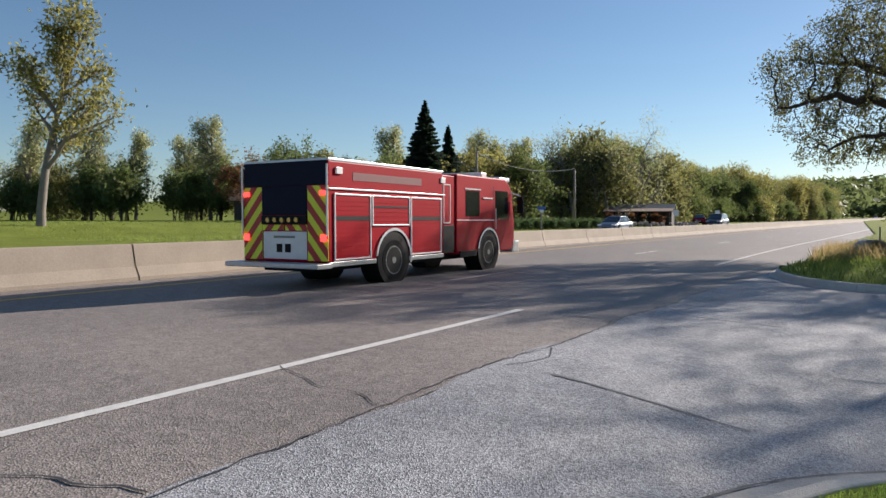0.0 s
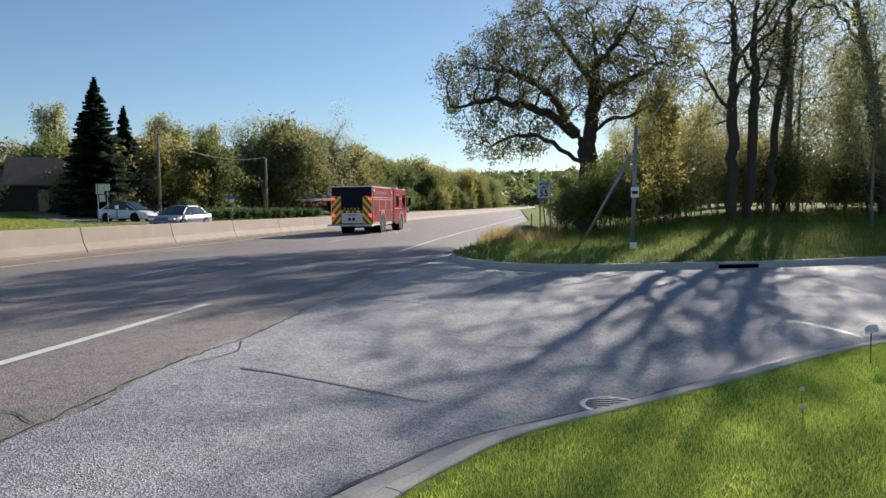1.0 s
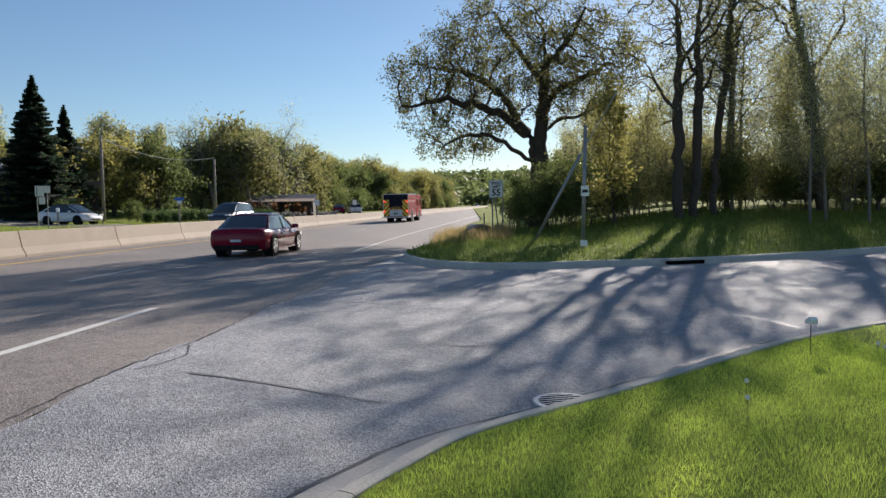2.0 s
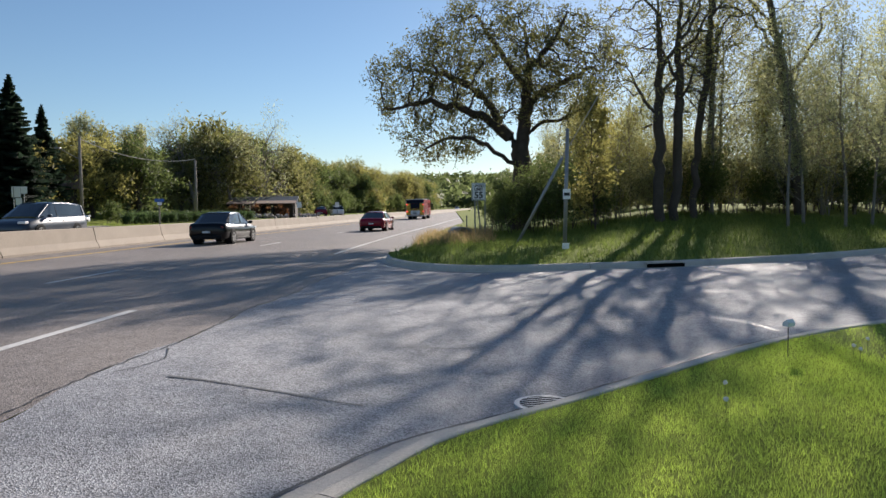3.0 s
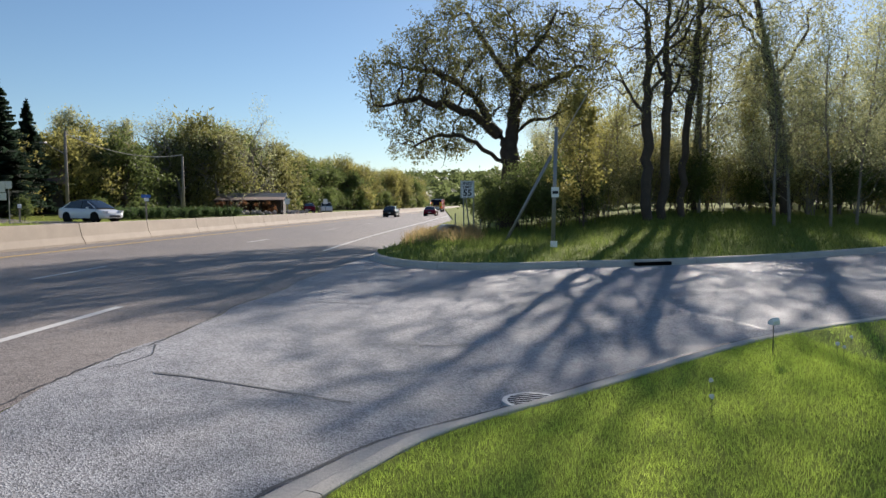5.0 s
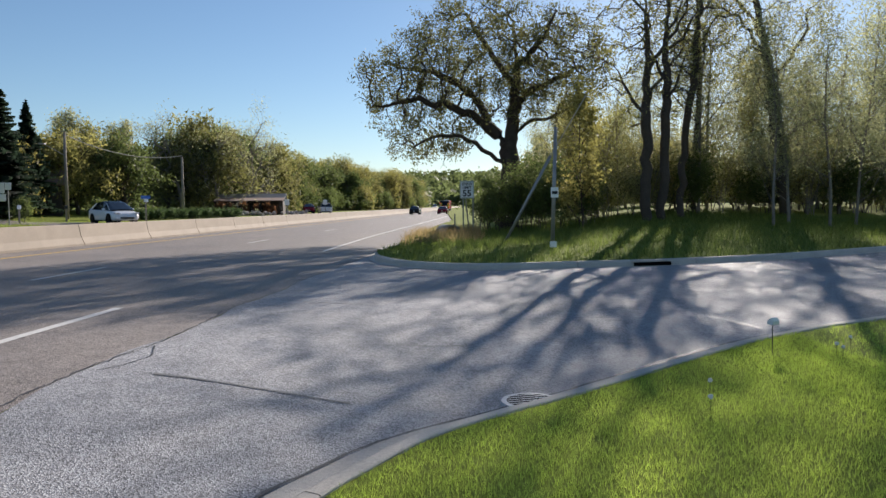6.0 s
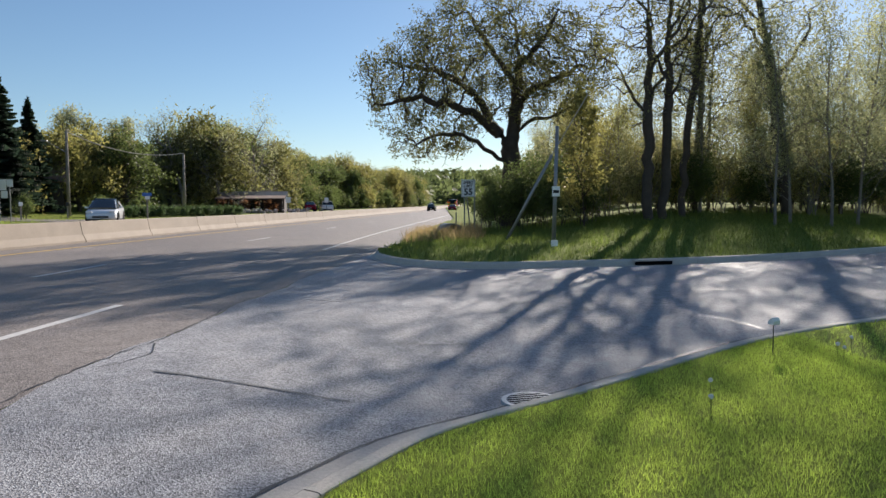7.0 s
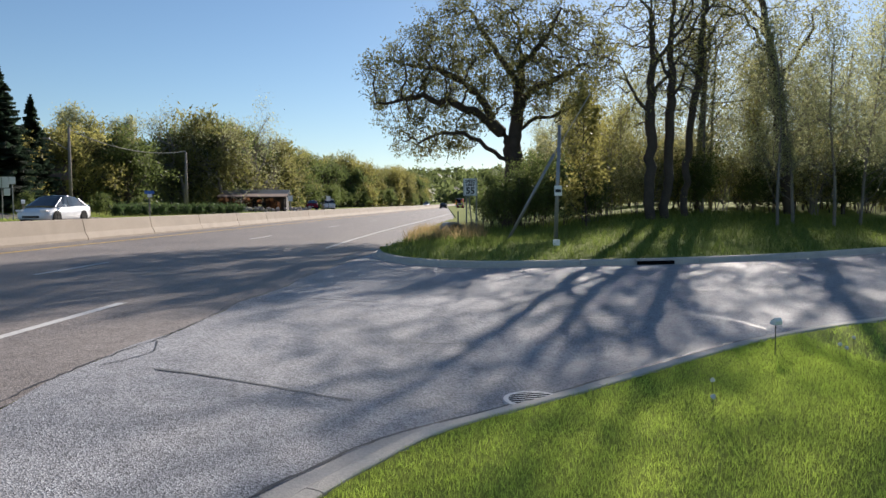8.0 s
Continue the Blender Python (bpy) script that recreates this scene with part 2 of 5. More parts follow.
def far_edge(x, y):
    """True on the wooded bank across the side street."""
    if x > 59:
        return y > 48 + (x - 60) * 0.57
    if y < FAR_DENSE[FAR_TURN][1] - 0.07:
        return False
    if x > FAR_DENSE[FAR_TURN][0]:
        return y > at_y(FAR_DENSE[FAR_TURN:], x) - 0.07
    return x > (at_x(FAR_DENSE[:FAR_TURN + 1], y) - 0.07 if y <= 25 else bend(y) - 1.7)


def ground_height(x, y):
    s = x - bend(y)
    if s < -15.4:
        z = land_z(x, y)
    elif near_edge(x, y) or far_edge(x, y):
        z = land_z(x, y)
    else:
        z = road_z(x, y) - 0.14
    far = math.hypot(x, y)
    if y > 330:
        z += 46 * smooth(420, 1100, y) * (0.75 + 0.25 * math.sin(x * 0.0045 + 0.6))
    if far > 1500:
        z -= 20 * smooth(1500, 3000, far)
    return z


ground = sheet("ground", levels([(-2600, -300, 230), (-300, -60, 20), (-60, -16, 2.0), (-16, -3, 1.0), (-3, 14, 0.1), (14, 60, 2.2), (60, 300, 20), (300, 2600, 230)]),
               levels([(-800, -60, 120), (-60, -14, 4), (-14, 2.5, 0.25), (2.5, 22, 0.1), (22, 28, 0.5), (28, 60, 2), (60, 180, 6), (180, 500, 16), (500, 1200, 50), (1200, 3000, 200)]), ground_height, GRASS_SOIL)
tagged(ground, "spring grass land running out to wooded hills", "ground", kind="structure")


def strip(name, lefts, rights, ys, height, material, cols=6, dz=0.0):
    """Pavement between two edges given as functions of y."""
    verts, faces = [], []
    for y in ys:
        a, b = lefts(y), rights(y)
        verts += [(a + (b - a) * i / cols, y, height(a + (b - a) * i / cols, y) + dz) for i in range(cols + 1)]
    w = cols + 1
    faces = [(j * w + i, j * w + i + 1, (j + 1) * w + i + 1, (j + 1) * w + i) for j in range(len(ys) - 1) for i in range(cols)]
    return raw(name, verts, faces, material, shade=True)


def seam_x(y):
    """The worn joint between the highway and the side street."""
    return -3.12 + 0.055 * max(0.0, min(y, 15.5) - 6) + 0.05 * math.sin(y * 1.7) + 0.03 * math.sin(y * 4.1 + 1)


def highway_right(y):
    if y < 15.5:
        return seam_x(y)
    if y < 26:
        return seam_x(15.5) + (bend(26) - 1.75 - seam_x(15.5)) * (y - 15.5) / 10.5
    return bend(y) - 1.75


ROAD_YS = levels([(-60, 0, 4), (0, 30, 0.5), (30, 80, 2), (80, 420, 6)])
road = strip("road", lambda y: bend(y) - 15.4, highway_right, ROAD_YS, lambda x, y: rise(y), ASPHALT_OLD, 8)
tagged(road, "worn grey-brown asphalt highway with painted lanes", "road", kind="structure")
opposite = strip("road_opposite", lambda y: bend(y) - 25.5, lambda y: bend(y) - 15.9, ROAD_YS, land_z, ASPHALT_OLD, 8, 0.02)
tagged(opposite, "opposite carriageway of grey asphalt behind the barrier", "road", kind="structure")
lane_side = raw("road_left_branch", [(x, y0 + dy, land_z(x, y0 + dy) + 0.03) for x in range(-40, -24) for y0 in (46.2 + 0.5 * (-26 - x),) for dy in (0, 2, 4, 6)],
                [(i * 4 + k, (i + 1) * 4 + k, (i + 1) * 4 + k + 1, i * 4 + k + 1) for i in range(15) for k in range(3)], ASPHALT_OLD)
tagged(lane_side, "asphalt side road that joins the highway", "road", kind="structure")


def kerb_line(points, step=0.3):
    return resample(points, step)


def side_street():
    """The darker side street; it runs on under the kerbs and the lawns' edges."""
    ys = levels([(-40, 0, 2), (0, 24, 0.25), (24, 48, 1)])
    verts, faces, cols = [], [], 60
    for y in ys:
        a = highway_right(y) + 0.004
        for i in range(cols + 1):
            u = i / cols
            x = a + (10 - a) * u / 0.7 if u < 0.7 else 10 + 50 * (u - 0.7) / 0.3
            verts.append((x, y, road_z(x, y) + 0.002))
    w = cols + 1
    faces = [(j * w + i, j * w + i + 1, (j + 1) * w + i + 1, (j + 1) * w + i) for j in range(len(ys) - 1) for i in range(cols)]
    return raw("road_side_street", verts, faces, ASPHALT_NEW, shade=True)


tagged(side_street(), "dark coarse asphalt side street, wet-looking in low sun", "road", kind="structure")


def kerb(name, points, side, gutter, label):
    """A kerb with its gutter pan, in cast lengths parted by joints."""
    line = kerb_line(points, 0.25)
    root = empty(name)
    tagged(root, label, "kerb", kind="structure")
    prof = [(-gutter, 0.012), (-0.19, 0.008), (-0.165, 0.016), (-0.145, 0.10), (-0.125, 0.132), (-0.10, 0.145), (-0.012, 0.148), (0.0, 0.14), (0.03, -0.1), (-gutter, -0.1)]
    run, piece, count = 0.0, [], 0

    def close(piece):
        verts, faces = [], []
        m = len(prof)
        for c, nrm in piece:
            for off, z in prof:
                p = c + nrm * off
                verts.append((p.x, p.y, road_z(p.x, p.y) + z))
        for i in range(len(piece) - 1):
            for k in range(m):
                faces.append((i * m + k, i * m + (k + 1) % m, (i + 1) * m + (k + 1) % m, (i + 1) * m + k))
        faces += [tuple(range(m))[::-1], tuple((len(piece) - 1) * m + k for k in range(m))]
        raw("kerb_length", verts, faces, KERB_CONCRETE, root)

    for i, p in enumerate(line):
        a, b = line[max(0, i - 1)], line[min(len(line) - 1, i + 1)]
        d = (b - a).normalized()
        nrm = Vector((d.y, -d.x)) * side
        piece.append((p, nrm))
        if i:
            run += (p - line[i - 1]).length
        if run > 3.0 and len(piece) > 2:
            close(piece)
            piece = [(p + d * 0.012, nrm)]
            run = 0.0
    if len(piece) > 1:
        close(piece)
    return root


kerb("kerb_near", NEAR_KERB[1:-1], 1, 0.42, "pale concrete kerb with gutter beside the lawn")
kerb("kerb_far", FAR_KERB[:-1], -1, 0.30, "shaded concrete kerb below the wooded bank")


def beside(points, off):
    """A line at a fixed distance from another one."""
    out = []
    for i, p in enumerate(points):
        a, b = Vector(points[max(0, i - 1)]), Vector(points[min(len(points) - 1, i + 1)])
        d = (b - a).normalized()
        out.append((p[0] + d.y * off, p[1] - d.x * off))
    return out




def ribbon(name, centre, width, y0, y1, material, label, dz=0.006, step=1.0, surface=None):
    ys = levels([(y0, y1, min(step, (y1 - y0) / 2))])
    up = surface or (lambda x, y: rise(y))
    ob = strip(name, lambda y: centre(y) - width / 2, lambda y: centre(y) + width / 2, ys, up, material, 1, dz)
    return tagged(ob, label, "road marking", kind="structure")


ribbon("line_white_solid", lambda y: -4.98 + 0.036 * y, 0.14, -30, 10.05, PAINT_WHITE, "white solid turn lane line on asphalt")
ribbon("line_white_edge", lambda y: bend(y) - 3.95, 0.12, 23.0, 330, PAINT_WHITE, "white edge line along the highway", step=3)
ribbon("line_yellow_edge", lambda y: bend(y) - 13.1, 0.17, -40, 330, PAINT_YELLOW, "yellow edge line beside the median barrier", step=3)
for i in range(-2, 14):
    y0 = 14.2 + 15.0 * i
    tagged(ribbon("lane_dash", lambda y: bend(y) - 8.3, 0.11, y0, y0 + 3.1, PAINT_WHITE, "white lane dash on asphalt"), group="lane dashes")


def wander(name, pts, width, material, label, seed, surface=road_z, dz=0.008, jag=0.05):
    """An irregular line laid on the pavement: a crack or a seam."""
    rng = random.Random(seed)
    line = resample(pts, 0.12)
    verts, faces = [], []
    for i, p in enumerate(line):
        d = (line[min(i + 1, len(line) - 1)] - line[max(0, i - 1)]).normalized()
        n = Vector((d.y, -d.x))
        c = p + n * rng.uniform(-jag, jag)
        w = width * rng.uniform(0.35, 1.0)
        for k in (-0.5, 0.5):
            q = c + n * w * k
            verts.append((q.x, q.y, surface(q.x, q.y) + dz))
    faces = [(2 * i, 2 * i + 1, 2 * i + 3, 2 * i + 2) for i in range(len(line) - 1)]
    return tagged(raw(name, verts, faces, material), label, "road crack", kind="structure")


wander("crack_long", [(seam_x(y), y) for y in (-4, 0, 2, 4, 6, 8, 10, 12, 14, 15.4)], 0.024, TAR, "long dark crack along the asphalt joint", 1, jag=0.03)
wander("crack_cross", [(-4.95, 5.0), (-4.4, 4.75), (-3.9, 4.5), (-3.55, 4.5), (-3.2, 4.25)], 0.02, TAR, "dark crack across the old asphalt", 2, jag=0.02)
wander("crack_branch", [(-3.0, 6.1), (-2.8, 6.6), (-2.95, 7.2)], 0.02, TAR, "thin branching crack in asphalt", 3, jag=0.02)
wander("crack_branch", [(-4.6, 2.3), (-4.3, 2.0), (-3.9, 2.1), (-3.2, 2.3)], 0.03, TAR, "thin branching crack in asphalt", 4, jag=0.04)
wander("seam_patch", [(-2.5, 6.08), (-1.9, 6.0), (-1.2, 5.88), (-0.75, 5.79)], 0.06, SEAM, "dark sealed seam in the side street", 5, jag=0.006)
wander("crack_fine", [(-0.55, 8.22), (-0.1, 8.2), (0.32, 8.28)], 0.03, SEAM, "thin dark crack in the side street", 6, jag=0.01)
wander("kerb_joint", beside(NEAR_DENSE[180:-60], -0.435), 0.035, TAR, "dark open joint between the gutter and the asphalt", 7, dz=0.016, jag=0.010)
for k, pts in enumerate(([(1.86, 9.7), (2.72, 9.7)], [(3.34, 10.4), (3.6, 10.15), (3.53, 9.88)], [(3.3, 9.95), (3.85, 9.7), (4.18, 8.95)], [(4.32, 11.98), (5.0, 11.95), (5.71, 11.85)], [(-2.13, 10.81), (-1.5, 10.72), (-0.9, 10.71)])):
    wander("worn_marking", pts, 0.09, PAINT_FADED, "worn pale paint traces on asphalt", 10 + k, dz=0.007, jag=0.012)


def barrier_x(y):
    return bend(y) - 15.05


def barrier_unit(y0, y1, parent):
    prof = [(0.33, 0.0), (0.33, 0.08), (0.20, 0.33), (0.10, 0.84), (0.08, 0.86), (-0.08, 0.86), (-0.10, 0.84), (-0.20, 0.33), (-0.33, 0.08), (-0.33, 0.0)]
    m, verts, faces = len(prof), [], []
    ys = [y0, (y0 + y1) / 2, y1]
    for y in ys:
        for x, z in prof:
            verts.append((barrier_x(y) + x, y, rise(y) + z - (0.01 if z == 0 else 0)))
    for i in range(2):
        for k in range(m):
            faces.append((i * m + k, i * m + (k + 1) % m, (i + 1) * m + (k + 1) % m, (i + 1) * m + k))
    faces += [tuple(range(m))[::-1], tuple(2 * m + k for k in range(m))]
    raw("barrier_segment", verts, faces, CONCRETE, parent)


median = empty("median_barrier")
tagged(median, "tan concrete median barrier of cast segments with dark joints", "barrier", kind="structure")
SEG = 6.0
for i in range(-9, 60):
    y = 28.6 + SEG * i
    barrier_unit(y + 0.025, y + SEG - 0.025, median)

# ---- trees ----


def branch_mesh(lines, min_sides=3):
    """Tubes along polylines of (points, radii)."""
    verts, faces = [], []
    for pts, rad in lines:
        sides = 8 if rad[0] > 0.12 else (5 if rad[0] > 0.04 else min_sides)
        base = len(verts)
        for i, p in enumerate(pts):
            d = (pts[min(i + 1, len(pts) - 1)] - pts[max(0, i - 1)]).normalized()
            a = d.orthogonal().normalized()
            b = d.cross(a)
            for k in range(sides):
                t = 2 * math.pi * k / sides
                verts.append(p + (a * math.cos(t) + b * math.sin(t)) * rad[i])
        for i in range(len(pts) - 1):
            for k in range(sides):
                q = base + i * sides
                faces.append((q + k, q + (k + 1) % sides, q + sides + (k + 1) % sides, q + sides + k))
    return verts, faces


def grow(rng, lines, tips, p, d, length, radius, level, spec):
    """One limb and, from it, the next finer ones."""
    n = max(3, int(length / spec["step"]) + 1) if level < 3 else 2
    pts, rad, dirs = [p.copy()], [radius], [d.copy()]
    end = radius * (0.30 if level else spec.get("taper", 0.35))
    for i in range(n):
        kink = spec["kink"] * (spec.get("straight", 0.35) if level == 0 else 1.0)
        d = (d + Vector((rng.gauss(0, kink), rng.gauss(0, kink), rng.gauss(0, kink) + spec["up"] * (0 if level == 0 else 1) / n))).normalized()
        p = p + d * (length / n)
        pts.append(p.copy())
        rad.append(radius + (end - radius) * (i + 1) / n)
        dirs.append(d.copy())
    lines.append((pts, rad))
    if level >= spec["levels"]:
        tips += pts[1:]
        return
    kids = spec["kids"][level]
    first = spec["clear"] if level == 0 else 0.25
    for k in range(kids):
        u = first + (1 - first) * (k + rng.random()) / kids
        i = min(n, max(1, int(u * n + 0.5)))
        side = Vector((rng.gauss(0, 1), rng.gauss(0, 1), rng.gauss(0, 0.5))).cross(dirs[i]).normalized()
        ang = radians(rng.uniform(*spec["angle"]))
        nd = (dirs[i] * math.cos(ang) + side * math.sin(ang)).normalized()
        shrink = rng.uniform(*spec["shrink"]) * (1.0 - 0.45 * u if level == 0 else 1.0)
        grow(rng, lines, tips, pts[i], nd, length * shrink, max(0.006, min(rad[i] * 0.75, radius * spec.get("thin", 0.55))), level + 1, spec)
    if level:
        tips.append(pts[-1])


def leaf_cloud(tips, count, spread, size, seed):
    """Small single leaves scattered about the twig ends."""
    rs = np.random.RandomState(seed)
    t = np.array([tuple(p) for p in tips])
    c = t[rs.randint(0, len(t), count)] + rs.normal(0, spread, (count, 3))
    a = rs.normal(0, 1, (count, 3))
    a /= np.linalg.norm(a, axis=1)[:, None]
    b = np.cross(a, rs.normal(0, 1, (count, 3)))
    b /= np.linalg.norm(b, axis=1)[:, None]
    s = size * rs.uniform(0.6, 1.4, (count, 1))
    v = np.stack([c - a * s + b * s * 0.5, c - a * s * 0.6 - b * s * 0.55, c + a * s * 1.25], 1).reshape(-1, 3)
    f = np.arange(count * 3).reshape(-1, 3)
    return v.tolist(), f.tolist()


def make_tree(name, seed, height, radius, spec, leaves, spread, size, leaf_material, label, bark=BARK, lean=(0, 0), category="tree"):
    rng = random.Random(seed)
    lines, tips = [], []
    for stem in range(spec.get("stems", 1)):
        off = Vector((rng.gauss(0, 0.3), rng.gauss(0, 0.3), -0.2)) if stem else Vector((0, 0, -0.2))
        d = Vector((lean[0] + (rng.gauss(0, 0.16) if spec.get("stems", 1) > 1 else 0), lean[1] + (rng.gauss(0, 0.16) if spec.get("stems", 1) > 1 else 0), 1)).normalized()
        grow(rng, lines, tips, off, d, height * spec.get("stem", 0.8) * (rng.uniform(0.75, 1.0) if stem else 1), radius, 0, spec)
    root = empty(name)
    tagged(root, label, category)
    raw("trunk", *branch_mesh(lines), bark, root, True)
    raw("crown", *leaf_cloud(tips, leaves, spread, size, seed), leaf_material, root)
    return root


BROAD = dict(step=1.2, kink=0.17, up=0.22, levels=2, kids=(15, 4), clear=0.10, angle=(45, 85), shrink=(0.50, 0.72), stem=0.75)
TALL = dict(step=1.2, kink=0.12, up=0.45, levels=3, kids=(13, 6, 4), clear=0.35, angle=(30, 60), shrink=(0.30, 0.45), stem=0.95)
THICKET = dict(step=0.6, kink=0.14, up=0.5, levels=2, kids=(9, 5), clear=0.12, angle=(25, 60), shrink=(0.35, 0.6), stem=0.85, stems=3)
SLIM = dict(step=1.0, kink=0.10, up=0.5, levels=2, kids=(14, 5), clear=0.3, angle=(25, 55), shrink=(0.18, 0.34), stem=0.97)


def spot(root, x, y, turn=0.0, size=1.0, z=None):
    zz = land_z(x, y) if z is None else z
    root.scale = (size, size, size)
    root.matrix_basis = pose(x, y, zz, 0, 0, turn) @ Matrix.Diagonal((size, size, size, 1))


def plant(protos, places, group):
    """Copies of the model trees at their places (x, y, turn, size)."""
    used = set()
    for k, (which, x, y, turn, size) in enumerate(places):
        p = protos[which]
        if which not in used:
            used.add(which)
            spot(p, x, y, turn, size)
            tagged(p, group=group)
            continue
        ob = copy_thing(p, Matrix())
        spot(ob, x, y, turn, size)


# far woods along the highway
tree_olive = make_tree("roadside_tree", 11, 11, 0.28, BROAD, 7000, 0.52, 0.175, LEAF_OLIVE, "spring tree with olive-green young leaves")
tree_green = make_tree("roadside_tree", 12, 12, 0.30, BROAD, 7600, 0.52, 0.180, LEAF_GREEN, "leafy deep green roadside tree")
tree_yellow = make_tree("roadside_tree", 13, 10, 0.22, BROAD, 6600, 0.50, 0.170, LEAF_YELLOW, "tree with bright yellow-green spring leaves")
tree_pale = make_tree("roadside_tree", 14, 13, 0.30, dict(TALL, levels=2, kids=(16, 7)), 6000, 0.45, 0.15, LEAF_PALE, "tall pale green tree in first leaf", BARK_GREY)
bush_green = make_tree("roadside_shrub", 15, 4.5, 0.06, dict(THICKET, step=1.0, kids=(5, 3)), 1900, 0.40, 0.16, LEAF_GREEN, "dense green roadside shrub", category="shrub")


def crown_top(root):
    """Height of a model tree, from the ground to its highest leaf."""
    return max(v.co.z for ob in root.children if ob.name.startswith("crown") for v in ob.data.vertices)


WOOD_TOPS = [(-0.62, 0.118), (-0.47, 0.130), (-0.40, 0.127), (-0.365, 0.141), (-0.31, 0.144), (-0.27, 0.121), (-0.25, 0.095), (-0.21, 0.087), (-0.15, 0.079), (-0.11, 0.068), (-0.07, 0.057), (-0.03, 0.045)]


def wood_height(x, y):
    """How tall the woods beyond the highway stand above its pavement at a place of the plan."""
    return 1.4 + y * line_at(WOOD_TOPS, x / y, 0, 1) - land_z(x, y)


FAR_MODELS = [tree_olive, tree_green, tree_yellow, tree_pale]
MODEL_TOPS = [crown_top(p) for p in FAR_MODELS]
rng = random.Random(5)
places = []
# wall of trees on the far side of the highway, from the spruces to the bend
for i in range(54):
    y = 60 + i * 4.2 + rng.uniform(-2, 2)
    s = -36 - rng.uniform(0, 7) + 10 * smooth(90, 240, y)
    which = rng.choice((0, 0, 1, 1, 2, 0)) if y > 66 else 2
    x = bend(y) + s
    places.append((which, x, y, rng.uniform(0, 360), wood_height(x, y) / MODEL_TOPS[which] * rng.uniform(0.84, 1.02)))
for i in range(20):
    y = 64 + i * 11 + rng.uniform(-3, 3)
    which, x = rng.choice((0, 1, 3)), bend(y) - 50 - rng.uniform(0, 8)
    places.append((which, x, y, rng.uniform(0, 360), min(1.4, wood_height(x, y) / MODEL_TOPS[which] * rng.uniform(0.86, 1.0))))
# behind the house and the lawn
for i in range(30):
    x = -36 - i * 2.6 + rng.uniform(-1.5, 1.5)
    y = 86 - i * 1.3 + rng.uniform(-3, 10)
    places.append((rng.choice((0, 3, 3, 0, 2, 1)), x, y, rng.uniform(0, 360), rng.uniform(0.75, 1.0)))
# along the near side, past the speed sign
for i in range(26):
    y = 62 + i * 7.5 + rng.uniform(-3, 3)
    places.append((rng.choice((0, 1, 0, 3)), bend(y) + rng.uniform(9, 20), y, rng.uniform(0, 360), rng.uniform(0.6, 0.9)))
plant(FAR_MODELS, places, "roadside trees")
shrubs = []
for i in range(50):
    y = 56 + i * 4.2 + rng.uniform(-2, 2)
    shrubs.append((0, bend(y) - 32 - rng.uniform(0, 3) + 9 * smooth(90, 240, y), y, rng.uniform(0, 360), rng.uniform(0.6, 1.0) if y > 84 else rng.uniform(0.28, 0.4)))
shrubs = [q for q in shrubs if not (76 < q[2] < 120)]
for i in range(46):
    shrubs.append((0, -40 - i * 1.9, 73 - i * 0.9 + rng.uniform(-1, 5), rng.uniform(0, 360), rng.uniform(0.9, 1.5)))
for i in range(22):
    y = 58 + i * 8 + rng.uniform(-2, 2)
    shrubs.append((0, bend(y) + rng.uniform(6, 11), y, rng.uniform(0, 360), rng.uniform(0.6, 0.9)))
for i in range(14):
    shrubs.append((0, 16 + 3.4 * i + rng.uniform(-1, 1), 56 + 2.0 * i + rng.uniform(-2, 8), rng.uniform(0, 360), rng.uniform(0.8, 1.2)))
for i in range(20):
    x = 7 + 2.3 * i + rng.uniform(-0.8, 0.8)
    shrubs.append((0, x, 44 + 0.42 * x + rng.uniform(-1, 3), rng.uniform(0, 360), rng.uniform(0.6, 0.9)))
for x, y in ((2.2, 37.0), (3.4, 38.5), (2.9, 42.0), (4.6, 41.0)):
    shrubs.append((0, x + bend(y) * 0.5, y, x * 60, 0.55))
plant([bush_green], shrubs, "roadside shrubs")

for k, (x, y, s) in enumerate(((-29.6, 94, 1.08), (-26.6, 101, 1.05), (-33.0, 90, 1.0))):
    bare = make_tree("bare_tree", 90 + k, 13, 0.26, dict(BROAD, levels=3, kids=(12, 6, 5), clear=0.2), 3600, 0.4, 0.10, LEAF_PALE, "bare-branched grey tree just coming into leaf", BARK_GREY)
    spot(bare, x, y, 0, s)
    tagged(bare, group="roadside trees")


